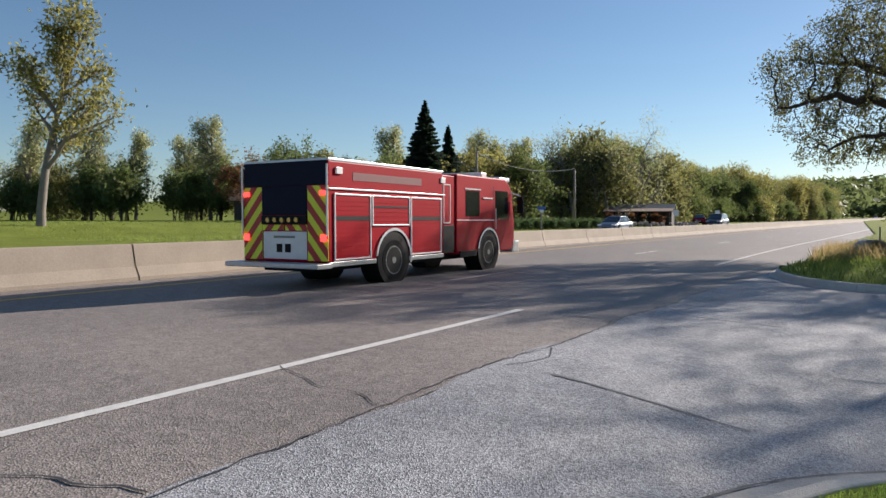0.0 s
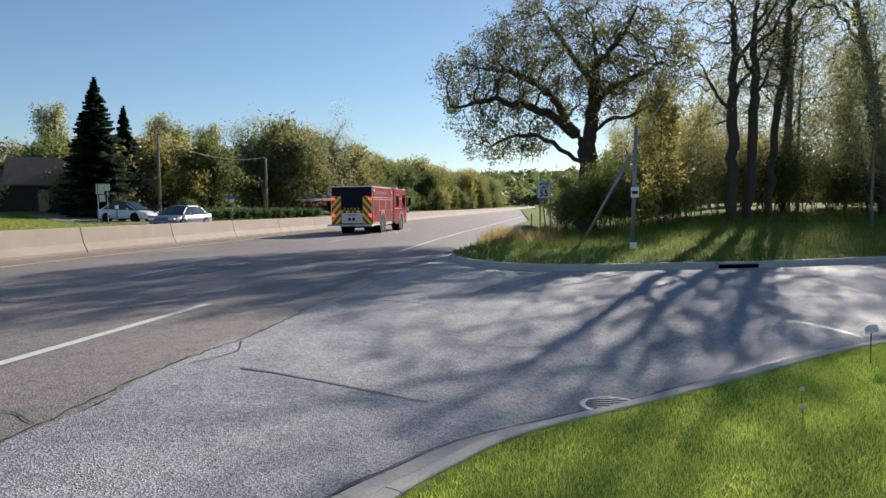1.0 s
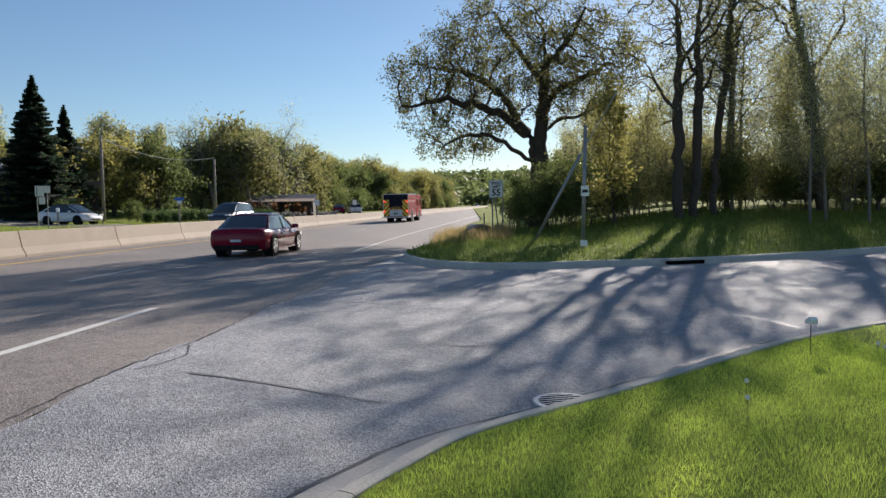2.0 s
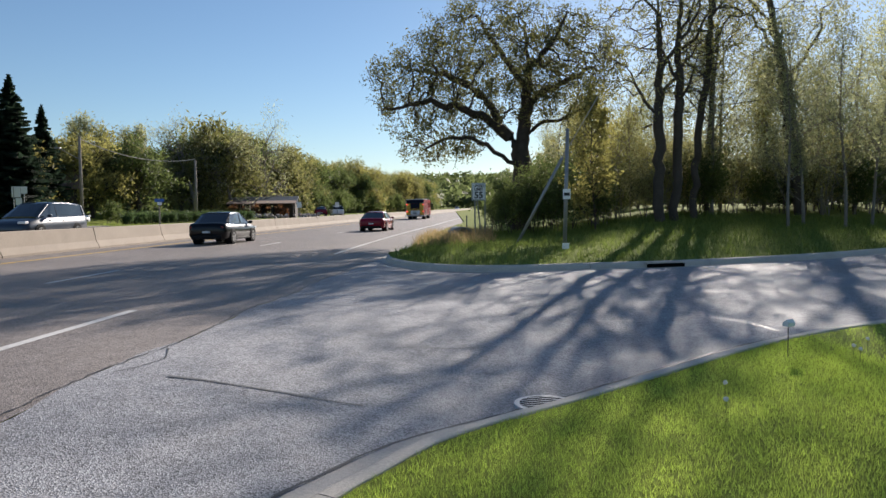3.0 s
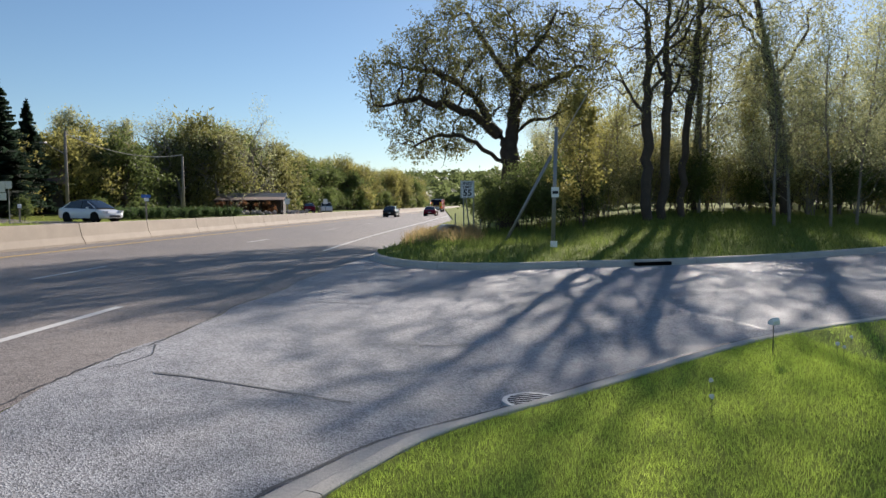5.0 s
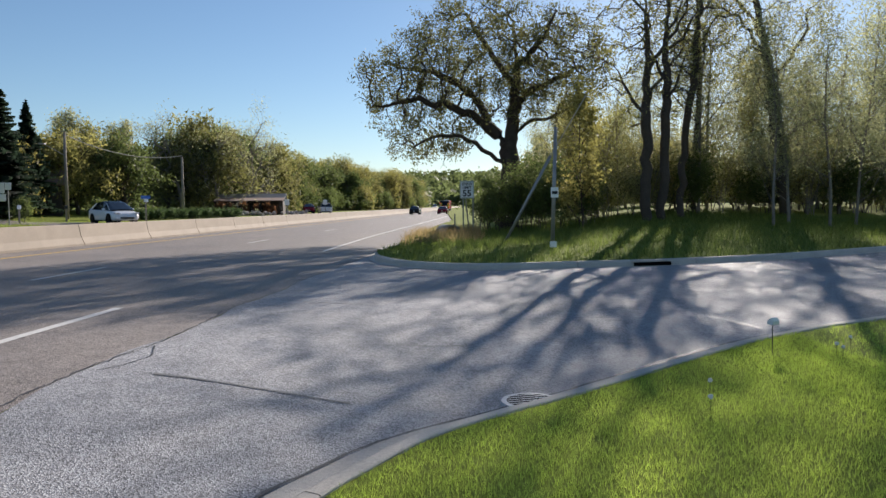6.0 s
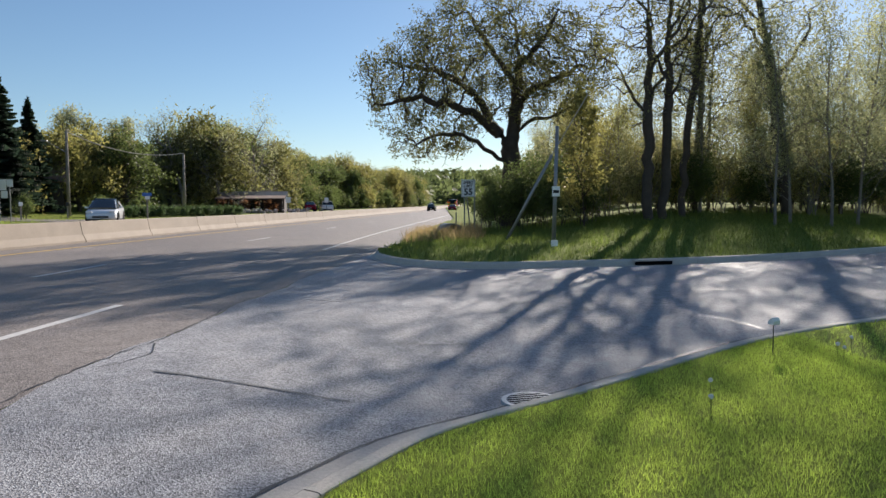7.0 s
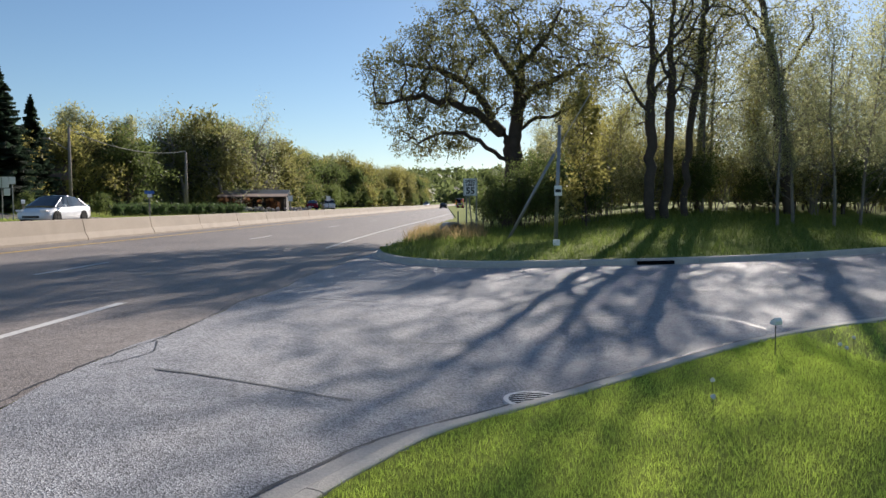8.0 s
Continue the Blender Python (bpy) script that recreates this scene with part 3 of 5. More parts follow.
def spruce(seed, height, width, label):
    rng = random.Random(seed)
    root = empty("spruce")
    tagged(root, label, "spruce", group="spruces")
    raw("trunk", *branch_mesh([([Vector((0, 0, -0.2)), Vector((0, 0, height * 0.5)), Vector((0, 0, height))], [0.02 * height, 0.012 * height, 0.01])]), BARK, root, True)
    lines, verts, faces = [], [], []
    z = height * 0.06
    while z < height * 0.985:
        u = 1 - z / height
        for k in range(13 if u > 0.25 else 8):
            ang = rng.uniform(0, 2 * math.pi)
            reach = width * (u ** 0.95) * rng.uniform(0.65, 1.12) + 0.05
            a = Vector((math.cos(ang), math.sin(ang), 0))
            side = Vector((-a.y, a.x, 0))
            drop = -0.28 * reach * rng.uniform(0.5, 1.2)
            n = 5
            for j in range(n * 3):
                f = (j + 0.5 + rng.random()) / (n * 3)
                c = a * reach * f + Vector((0, 0, z + drop * f + 0.12 * reach * f * f))
                for sgn in (-1, 1):
                    w = reach * (1.05 - f) * 0.34 + 0.12 * min(1.0, reach)
                    tip = c + side * sgn * w + a * w * 0.5 + Vector((0, 0, -0.18 * w + rng.uniform(-0.05, 0.05)))
                    q = len(verts)
                    verts += [c - a * 0.10, c + a * 0.12 + Vector((0, 0, 0.03)), tip]
                    faces.append((q, q + 1, q + 2))
                    q = len(verts)
                    verts += [c - a * 0.06 + Vector((0, 0, 0.05)), (c + tip) / 2 + Vector((0, 0, -0.20)), tip]
                    faces.append((q, q + 1, q + 2))
        z += 0.20 + 0.012 * (height - z)
    raw("needles", verts, faces, NEEDLES, root)
    return root


s1 = spruce(3, 12.4, 4.1, "tall dark blue-green spruce beside the house")
spot(s1, -36.9, 58.8)
s2 = spruce(4, 10.6, 2.9, "slimmer dark spruce beside a taller one")
spot(s2, -37.6, 64.5)

# ---- the old oak and the wooded bank ----


def fill_crown(seed, limbs, blobs, count, step, reach, kill, wobble):
    """Grows crooked branches from given limbs until they fill the crown's space (ellipsoids)."""
    rs = np.random.RandomState(seed)
    volumes = np.array([b[3] * b[4] * b[5] for b in blobs])
    goals = []
    for b, n in zip(blobs, (count * volumes / volumes.sum()).astype(int)):
        d = rs.normal(0, 1, (n, 3))
        d /= np.linalg.norm(d, axis=1)[:, None]
        goals.append(np.array(b[:3]) + d * rs.uniform(0.12, 1, (n, 1)) ** 0.42 * np.array(b[3:]))
    goals = np.concatenate(goals)
    nodes, parent = [], []
    for limb, joins in limbs:
        last = joins
        for i in range(len(limb) - 1):
            p, q = np.array(limb[i], float), np.array(limb[i + 1], float)
            n = max(1, int(np.linalg.norm(q - p) / step))
            for k in range(n if i < len(limb) - 2 else n + 1):
                if joins >= 0 and i == 0 and k == 0:
                    last = int(np.argmin(np.linalg.norm(np.array(nodes) - p, axis=1)))
                    continue
                nodes.append(p + (q - p) * k / n + rs.normal(0, 0.05, 3) * (1 if nodes else 0))
                parent.append(last)
                last = len(nodes) - 1
    near = np.full(len(goals), 1e9)
    who = np.zeros(len(goals), int)
    fresh = 0
    for turn in range(120):
        for i in range(fresh, len(nodes)):
            d = np.linalg.norm(goals - nodes[i], axis=1)
            m = d < near
            near[m], who[m] = d[m], i
        fresh = len(nodes)
        keep = near > kill
        goals, near, who = goals[keep], near[keep], who[keep]
        act = near < reach
        if not act.any():
            break
        pull = np.zeros((len(nodes), 3))
        np.add.at(pull, who[act], (goals[act] - np.array(nodes)[who[act]]) / near[act][:, None])
        for i in np.unique(who[act]):
            v = pull[i] / (np.linalg.norm(pull[i]) + 1e-9) + rs.normal(0, wobble, 3)
            nodes.append(nodes[i] + v / np.linalg.norm(v) * step)
            parent.append(int(i))
    return np.array(nodes), parent


def limbs_to_tree(name, seed, nodes, parent, tip, power, widest, leaves, spread, size, bark, leaf, label, twig, tufts=0.6):
    """Branches with thickness that adds up towards the trunk, short twigs and tufts of leaves at their ends."""
    rng = random.Random(seed)
    n = len(nodes)
    kids = [[] for _ in range(n)]
    for i, p in enumerate(parent):
        if p >= 0:
            kids[p].append(i)
    load = [0.0] * n
    for i in range(n - 1, -1, -1):
        load[i] = max(load[i], tip ** power)
        if parent[i] >= 0:
            load[parent[i]] += load[i]
    most = max(load)
    rad = [max(tip, widest * (v / most) ** (1 / power)) for v in load]
    pts = [Vector(p) for p in nodes]
    lines, tips = [], []
    stack = [i for i in range(n) if parent[i] < 0]
    while stack:
        i = stack.pop()
        chain, r = ([pts[parent[i]]], [rad[i]]) if parent[i] >= 0 else ([], [])
        while True:
            chain.append(pts[i])
            r.append(rad[i])
            if not kids[i]:
                break
            order = sorted(kids[i], key=lambda k: -rad[k])
            stack += order[1:]
            i = order[0]
        if len(chain) > 1:
            lines.append((chain, r))
    for i in range(n):
        if load[i] < 7 * tip ** power and parent[i] >= 0:
            base = (pts[i] - pts[parent[i]]).normalized()
            for k in range(2 if not kids[i] else 1):
                d = (base + Vector((rng.gauss(0, 0.8), rng.gauss(0, 0.8), rng.gauss(0.1, 0.7)))).normalized()
                e = pts[i] + d * twig * rng.uniform(0.5, 1.2)
                lines.append(([pts[i], e], [tip * 0.8, tip * 0.4]))
                if rng.random() < tufts:
                    tips += [e, e.lerp(pts[i], 0.3)]
    root = empty(name)
    tagged(root, label, "tree")
    raw("trunk", *branch_mesh(lines), bark, root, True)
    raw("crown", *leaf_cloud(tips, leaves, spread, size, seed), leaf, root)
    return root


def old_oak():
    """A spreading bur oak in first leaf, with heavy crooked limbs."""
    limbs = [
        ([(-0.1, 0, -0.4), (0.05, 0, 1.0), (0.15, 0, 2.6), (0.1, 0, 4.6), (0.35, 0.1, 6.4), (0.4, -0.2, 8.2), (0.2, -0.3, 10.0)], -1),
        ([(0.12, 0, 3.9), (-0.7, -0.2, 4.9), (-1.5, -0.4, 5.5), (-2.8, -0.8, 6.0), (-4.2, -1.1, 6.3), (-5.6, -1.2, 6.1), (-6.6, -1.2, 5.8)], 0),
        ([(-0.9, -0.2, 5.1), (-1.3, 0.5, 6.3), (-2.4, 1.0, 7.4), (-3.8, 1.4, 8.1), (-5.2, 1.6, 8.2)], 0),
        ([(0.12, 0, 3.0), (-1.0, -0.8, 3.9), (-2.2, -1.3, 4.6), (-3.5, -1.6, 4.6), (-4.4, -1.8, 4.1)], 0),
        ([(0.15, 0, 4.5), (1.1, 0.3, 5.5), (1.9, 0.5, 5.5), (2.7, 0.8, 5.9)], 0),
        ([(0.35, 0.1, 6.2), (1.5, 0.8, 7.1), (2.7, 1.2, 7.7), (3.8, 1.4, 8.3)], 0),
        ([(0.4, -0.2, 7.8), (1.4, -0.8, 9.0), (2.1, -1.0, 10.2)], 0),
        ([(0.38, 0, 7.0), (-0.7, 0.6, 8.7), (-1.6, 0.9, 10.0)], 0),
    ]
    blobs = [(-1.0, 0, 8.2, 4.8, 4.2, 3.0), (-4.9, 0, 7.1, 2.5, 3.0, 2.1), (-3.8, -0.6, 4.6, 2.4, 2.4, 1.4), (2.6, 0, 8.2, 2.5, 3.2, 2.6), (2.0, 0.3, 5.9, 1.7, 1.8, 1.0)]
    nodes, parent = fill_crown(21, limbs, blobs, 2900, 0.30, 2.4, 0.46, 0.36)
    return limbs_to_tree("oak_tree", 22, nodes, parent, 0.012, 1.85, 0.47, 40000, 0.18, 0.060, BARK_OAK, LEAF_OAK,
                         "old spreading oak with black crooked limbs in first leaf", 0.42, 0.45)


oak = old_oak()
spot(oak, 3.3, 34.0, 0, 1.0, 0.15)


def wood_giant(x, y, seed, height, lean, wide, low, widest, leaves, leaf, label):
    """A tall tree of the wood: a long, slightly wavy trunk under a crown of fine bare branches."""
    rs = random.Random(seed)
    path = [(lean * height * u + rs.gauss(0, 0.06) * (1 if u > 0 else 0), rs.gauss(0, 0.06), height * u) for u in (-0.03, 0.12, 0.28, 0.45, 0.62, 0.80, 0.95)]
    limbs = [(path, -1)]
    for k in range(5):
        u = low + 0.08 + 0.10 * k
        ang = rs.uniform(0, 6.28)
        z = height * u
        c = Vector((lean * z, 0, z))
        d = Vector((math.cos(ang), math.sin(ang) * 0.8, rs.uniform(0.7, 1.3))).normalized()
        limbs.append(([tuple(c), tuple(c + d * wide * 0.35), tuple(c + d * wide * 0.7 + Vector((0, 0, 0.4)))], 0))
    mid = height * (1 + low) / 2
    blobs = [(lean * mid, 0, mid, wide, wide, height * (1 - low) / 2), (lean * mid * 1.1, 0, mid * 1.12, wide * 1.2, wide, height * (1 - low) * 0.35)]
    nodes, parent = fill_crown(seed, limbs, blobs, 460, 0.36, 2.4, 0.60, 0.30)
    tree = limbs_to_tree("woodland_tree", seed, nodes, parent, 0.007, 1.75, widest, leaves, 0.13, 0.055, BARK, leaf, label, 0.45)
    spot(tree, x, y)
    return tagged(tree, group="woodland trees")


TWIGGY = dict(thin=0.30, straight=0.12, step=0.7, kink=0.24, up=0.45, levels=3, kids=(16, 6, 5), clear=0.25, angle=(28, 60), shrink=(0.28, 0.46), stem=0.95)
wood_giant(8.35, 28.4, 31, 10.2, -0.01, 2.6, 0.32, 0.21, 2400, LEAF_OLIVE, "tall dark-trunked tree in sparse spring leaf")
wood_giant(8.95, 28.7, 36, 10.4, 0.04, 2.4, 0.36, 0.19, 2200, LEAF_OLIVE, "tall dark-trunked tree in sparse spring leaf")
wood_giant(10.4, 30.4, 32, 12.4, 0.075, 1.9, 0.40, 0.16, 3000, LEAF_YELLOW, "slim tall tree with yellow-green leaf tufts")
wood_giant(17.0, 34.6, 33, 13.5, -0.145, 3.2, 0.40, 0.28, 3600, LEAF_WOOD, "leaning dark-trunked tree in sparse spring leaf")

wood_a = make_tree("woodland_tree", 41, 12.5, 0.13, TWIGGY, 4200, 0.34, 0.060, LEAF_WOOD, "young woodland tree in sparse olive leaf", BARK)
wood_b = make_tree("woodland_tree", 42, 11, 0.11, TWIGGY, 4400, 0.36, 0.060, LEAF_PALE, "young woodland tree in pale green leaf", BARK_GREY)
wood_c = make_tree("woodland_tree", 43, 9, 0.07, SLIM, 2600, 0.33, 0.075, LEAF_YELLOW, "slim woodland tree with yellow-green leaves", BARK_GREY)
wood_d = make_tree("woodland_tree", 44, 10, 0.09, dict(TWIGGY, clear=0.12, shrink=(0.34, 0.5)), 6500, 0.42, 0.060, LEAF_PALE, "leafy pale green woodland tree", BARK_GREY)
rng = random.Random(9)
spots = []
# the wood's edge, then looser rows behind it
for i in range(15):
    x = 12.0 + 1.9 * i + rng.uniform(-0.8, 0.8)
    spots.append((rng.choice((2, 3, 1, 3)), x, 25.5 + 0.50 * x + rng.uniform(0, 4), rng.uniform(0, 360), rng.uniform(0.60, 0.90)))
spots.append((0, 12.6, 35.0, 40, 1.08))
for x, y, size in ((13.2, 27.8, 0.72), (14.6, 29.4, 0.8), (16.0, 28.8, 0.78), (17.9, 30.2, 0.82), (19.8, 31.0, 0.85), (21.8, 32.4, 0.9), (24.0, 33.4, 0.9)):
    spots.append((3, x, y, x * 50, size))
for i in range(22):
    x = 6.5 + 1.9 * i + rng.uniform(-1, 1)
    spots.append((rng.choice((0, 0, 1, 1, 3)), x, 33 + 0.45 * max(0, x - 8) + rng.uniform(0, 16), rng.uniform(0, 360), rng.uniform(0.70, 0.95) if x > 13 else 0.64))
for i in range(8):
    spots.append((rng.choice((0, 1)), rng.uniform(14, 60), rng.uniform(70, 110), rng.uniform(0, 360), rng.uniform(0.8, 1.1)))
plant([wood_a, wood_b, wood_c, wood_d], spots, "woodland trees")

BRUSH = dict(THICKET, step=0.9, kids=(7, 4))
brush_a = make_tree("undergrowth_shrub", 51, 3.6, 0.03, BRUSH, 2600, 0.24, 0.060, LEAF_WOOD, "leggy undergrowth shrub with olive leaves", BARK, category="shrub")
brush_b = make_tree("undergrowth_shrub", 52, 3.0, 0.025, BRUSH, 3200, 0.24, 0.060, LEAF_GREEN, "green undergrowth shrub at the wood's edge", BARK, category="shrub")
brush_c = make_tree("undergrowth_shrub", 53, 4.6, 0.030, dict(BRUSH, stems=5), 1800, 0.25, 0.055, LEAF_YELLOW, "thin bare-stemmed undergrowth shrub", BARK_GREY, category="shrub")
spots = []
for i in range(46):
    x = 5.0 + 0.85 * i + rng.uniform(-0.5, 0.5)
    y = 30.0 + 0.42 * max(0, x - 6) + rng.uniform(0, 2.5)
    spots.append((rng.choice((0, 1, 2, 2)), x, y, rng.uniform(0, 360), rng.uniform(0.55, 1.0)))
for i in range(50):
    x = rng.uniform(5, 46)
    spots.append((rng.choice((0, 1, 2, 0)), x, 33 + 0.42 * max(0, x - 6) + rng.uniform(0, 10), rng.uniform(0, 360), rng.uniform(0.8, 1.5)))
for i in range(14):
    x = 9.5 + 1.35 * i
    spots.append((0, x, 31.2 + 0.42 * (x - 6) + rng.uniform(-0.6, 0.6), x * 90, rng.uniform(0.85, 1.2)))
for x, y, s in ((2.6, 31.0, 0.75), (3.4, 30.2, 0.85), (4.4, 29.4, 0.9), (5.2, 30.6, 1.0), (2.2, 33, 0.7), (3.9, 32, 1.0), (6.0, 29.5, 0.8)):
    spots.append((1, x, y, x * 77, s))
plant([brush_a, brush_b, brush_c], spots, "undergrowth")

CONE = dict(step=0.5, kink=0.08, up=0.9, levels=2, kids=(26, 4), clear=0.05, angle=(40, 62), shrink=(0.22, 0.34), stem=0.97)
sapling = make_tree("sapling", 61, 5.2, 0.04, CONE, 3200, 0.16, 0.07, LEAF_YELLOW, "slender sapling with bright yellow-green leaves", BARK)
spot(sapling, 5.3, 26.0)

# trees farther off on the lawn
lawn_tree = make_tree("lawn_tree", 71, 12.5, 0.28, dict(TALL, clear=0.25, kids=(14, 6, 4), shrink=(0.32, 0.46)), 6000, 0.32, 0.13, LEAF_YELLOW, "lawn tree with sparse yellow-green leaves", BARK_GREY)
spot(lawn_tree, -41.8, 23.7)
rust_tree = make_tree("ornamental_tree", 72, 5.5, 0.09, dict(BROAD, clear=0.3), 4000, 0.30, 0.11, LEAF_RUST, "small ornamental tree with rusty spring leaves", BARK_GREY)
spot(rust_tree, -45.5, 43.5)
pale_bush = make_tree("garden_shrub", 73, 3.6, 0.05, THICKET, 5200, 0.30, 0.12, LEAF_PALE, "rounded pale green garden shrub", BARK_GREY, category="shrub")
spot(pale_bush, -43.5, 53.2, 0, 1.2)


def hill_woods():
    """Leafy treetops that cover the far hills and close the view down the road."""
    rs = np.random.RandomState(4)
    spots = []
    for i in range(3000):
        y = rs.uniform(430, 1150) if i > 1300 else rs.uniform(250, 460)
        x = rs.uniform(-0.55, 0.8) * y
        s = x - bend(y)
        if y < 425 and -34 < s < 8:
            continue
        spots.append((x, y, ground_height(x, y), rs.uniform(3.2, 5.5) * (1 + y / 1400)))
    verts = []
    for x, y, z, r in spots:
        n = 32
        d = rs.normal(0, 1, (n, 3))
        d /= np.linalg.norm(d, axis=1)[:, None]
        c = np.array((x, y, z + r * 0.9)) + d * r * rs.uniform(0.55, 1.0, (n, 1)) * np.array((1, 1, 0.95))
        a = rs.normal(0, 1, (n, 3)) + d * 0.3
        a /= np.linalg.norm(a, axis=1)[:, None]
        b = np.cross(a, d)
        k = r * 0.34 * rs.uniform(0.6, 1.3, (n, 1))
        verts.append(np.stack([c - a * k, c + b * k * 0.7, c + a * k, c - b * k * 0.7], 1).reshape(-1, 3))
    v = np.concatenate(verts)
    ob = raw("far_woods", v.tolist(), np.arange(len(v)).reshape(-1, 4).tolist(), leaf_mat("far_foliage", (0.13, 0.16, 0.06), 0.35))
    tagged(ob, "distant spring woods covering low hills", "woods", kind="stuff")


hill_woods()

# ---- street furniture and buildings ----
STEEL = mat("galvanised_steel", (0.30, 0.30, 0.30), 0.5, 0.5, vary=0.15, scale=6)
POST_GREY = mat("post_steel", (0.20, 0.21, 0.20), 0.6, 0.5, vary=0.2, scale=8)
WOOD_POLE = mat("weathered_pole_wood", (0.27, 0.23, 0.19), 0.9, vary=0.25, scale=4, fine=40, bump=0.4)
SIGN_WHITE = mat("sign_white", (0.84, 0.85, 0.84), 0.45, vary=0.06, scale=4)
SIGN_BLACK = mat("sign_black", (0.015, 0.015, 0.016), 0.5)
SIGN_BACK = mat("sign_back_aluminium", (0.55, 0.56, 0.56), 0.5, 0.2, vary=0.1, scale=4)
SIGN_BLUE = mat("sign_blue", (0.03, 0.12, 0.42), 0.45)
# near-black that stands in for the shade inside the drains
HOLE_SHADE = mat("drain_shadow", (0.006, 0.006, 0.006), 1.0, spec=0.0)
GRATE = mat("worn_grate_iron", (0.66, 0.65, 0.63), 0.5, 0.3, vary=0.2, scale=14)
ROOF_BROWN = mat("brown_shingles", (0.20, 0.135, 0.105), 0.9, vary=0.25, scale=1.5, fine=12, bump=0.4, bump_scale=20)
WALL_DARK = mat("dark_wood_siding", (0.045, 0.035, 0.03), 0.85, vary=0.25, scale=2, fine=16)
METAL_ROOF = mat("pale_metal_roof", (0.13, 0.145, 0.155), 0.6, 0.2, vary=0.15, scale=2)
GLASS_DARK = mat("dark_window_glass", (0.012, 0.014, 0.016), 0.08)
GRAVEL = mat("gravel_rocks", (0.30, 0.26, 0.23), 0.95, vary=0.35, scale=2, fine=10, island=0.3)
WIRE = mat("cable_sheath", (0.32, 0.30, 0.26), 0.6)


def lettering(name, text, size, m, material, parent, depth=0.004):
    """Raised letters, standing upright in the thing's xz plane."""
    cu = bpy.data.curves.new(name, "FONT")
    cu.offset = 0.03 * size
    cu.body, cu.size, cu.extrude, cu.align_x, cu.align_y, cu.resolution_u = text, size, depth, "CENTER", "CENTER", 2
    tmp = bpy.data.objects.new(name, cu)
    scene.collection.objects.link(tmp)
    me = bpy.data.meshes.new_from_object(tmp.evaluated_get(bpy.context.evaluated_depsgraph_get()))
    bpy.data.objects.remove(tmp)
    me.materials.clear()
    me.materials.append(material)
    ob = new(name, me)
    ob.parent, ob.matrix_basis = parent, m
    return ob


def speed_sign():
    root = empty("speed_limit_sign")
    tagged(root, "white speed limit 55 sign on steel posts", "sign")
    w, h, z = 0.305, 0.38, 1.95
    part("plate", boxed(-w, w, -0.004, 0.004, z - h, z + h, 0.002), SIGN_WHITE, root)
    bm = bmesh.new()
    for a, b, c, d in ((-w + 0.02, w - 0.02, z + h - 0.035, z + h - 0.02), (-w + 0.02, w - 0.02, z - h + 0.02, z - h + 0.035), (-w + 0.02, -w + 0.035, z - h + 0.035, z + h - 0.035), (w - 0.035, w - 0.02, z - h + 0.035, z + h - 0.035)):
        add_box(bm, a, b, -0.009, -0.005, c, d)
    part("border", bm, SIGN_BLACK, root)
    for text, size, dz in (("SPEED", 0.165, 0.24), ("LIMIT", 0.165, 0.09), ("55", 0.40, -0.17)):
        lettering("letters", text, size, pose(0, -0.008, z + dz, 90, 0, 0), SIGN_BLACK, root)
    part("post", boxed(-0.20, -0.14, 0.006, 0.05, -0.3, z + 0.2, 0.004), POST_GREY, root)
    part("post", boxed(0.24, 0.30, 0.006, 0.05, -0.3, z + 0.1, 0.004), POST_GREY, root)
    return root


sgn = speed_sign()
sgn.matrix_basis = pose(1.18, 31.0, land_z(1.18, 31.0), 0, 0, 2)
for x, y, h, lean in ((1.35, 33.0, 1.9, -6), (1.9, 33.5, 1.7, 0), (0.7, 34.0, 0.9, 0)):
    bm = boxed(-0.03, 0.03, -0.02, 0.02, -0.2, h, 0.004)
    ob = part("marker_post", bm, POST_GREY, None)
    tagged(ob, "thin dark steel marker post in the grass", "post", group="marker posts")
    ob.matrix_basis = pose(x, y, land_z(x, y), 0, lean, 0)


def culvert():
    bm = bmesh.new()
    n = 24
    for r0, r1 in ((0.42, 0.34),):
        rings = [[bm.verts.new((r * math.cos(a), yy, r * math.sin(a))) for a in [2 * math.pi * k / n for k in range(n)]] for r, yy in ((r0, 0), (r0, 1.2), (r1, 1.2), (r1, 0))]
        for q in range(4):
            for k in range(n):
                bm.faces.new((rings[q][k], rings[q][(k + 1) % n], rings[(q + 1) % 4][(k + 1) % n], rings[(q + 1) % 4][k]))
    bmesh.ops.recalc_face_normals(bm, faces=bm.faces)
    ob = part("culvert_pipe", bm, POST_GREY, None, shade=True)
    tagged(ob, "rusty culvert pipe end half sunk in grass", "pipe")
    ob.matrix_basis = pose(0.55, 30.9, land_z(0.55, 30.9) + 0.02, 0, 0, 20)


culvert()


def guyed_pole():
    root = empty("guyed_pole")
    tagged(root, "slim grey steel pole with a white band", "pole")
    bm = bmesh.new()
    add_tube(bm, (0, 0, -0.3), (0.10, 0, 3.45), 0.065, 0.05, 14)
    part("shaft", bm, STEEL, root, shade=True)
    part("band", boxed(0.055 - 0.11, 0.055 + 0.11, -0.12, -0.085, 1.36, 1.66, 0.004), SIGN_WHITE, root)
    part("stripe", boxed(0.055 - 0.085, 0.055 + 0.085, -0.128, -0.121, 1.46, 1.55), SIGN_BLACK, root)
    return root


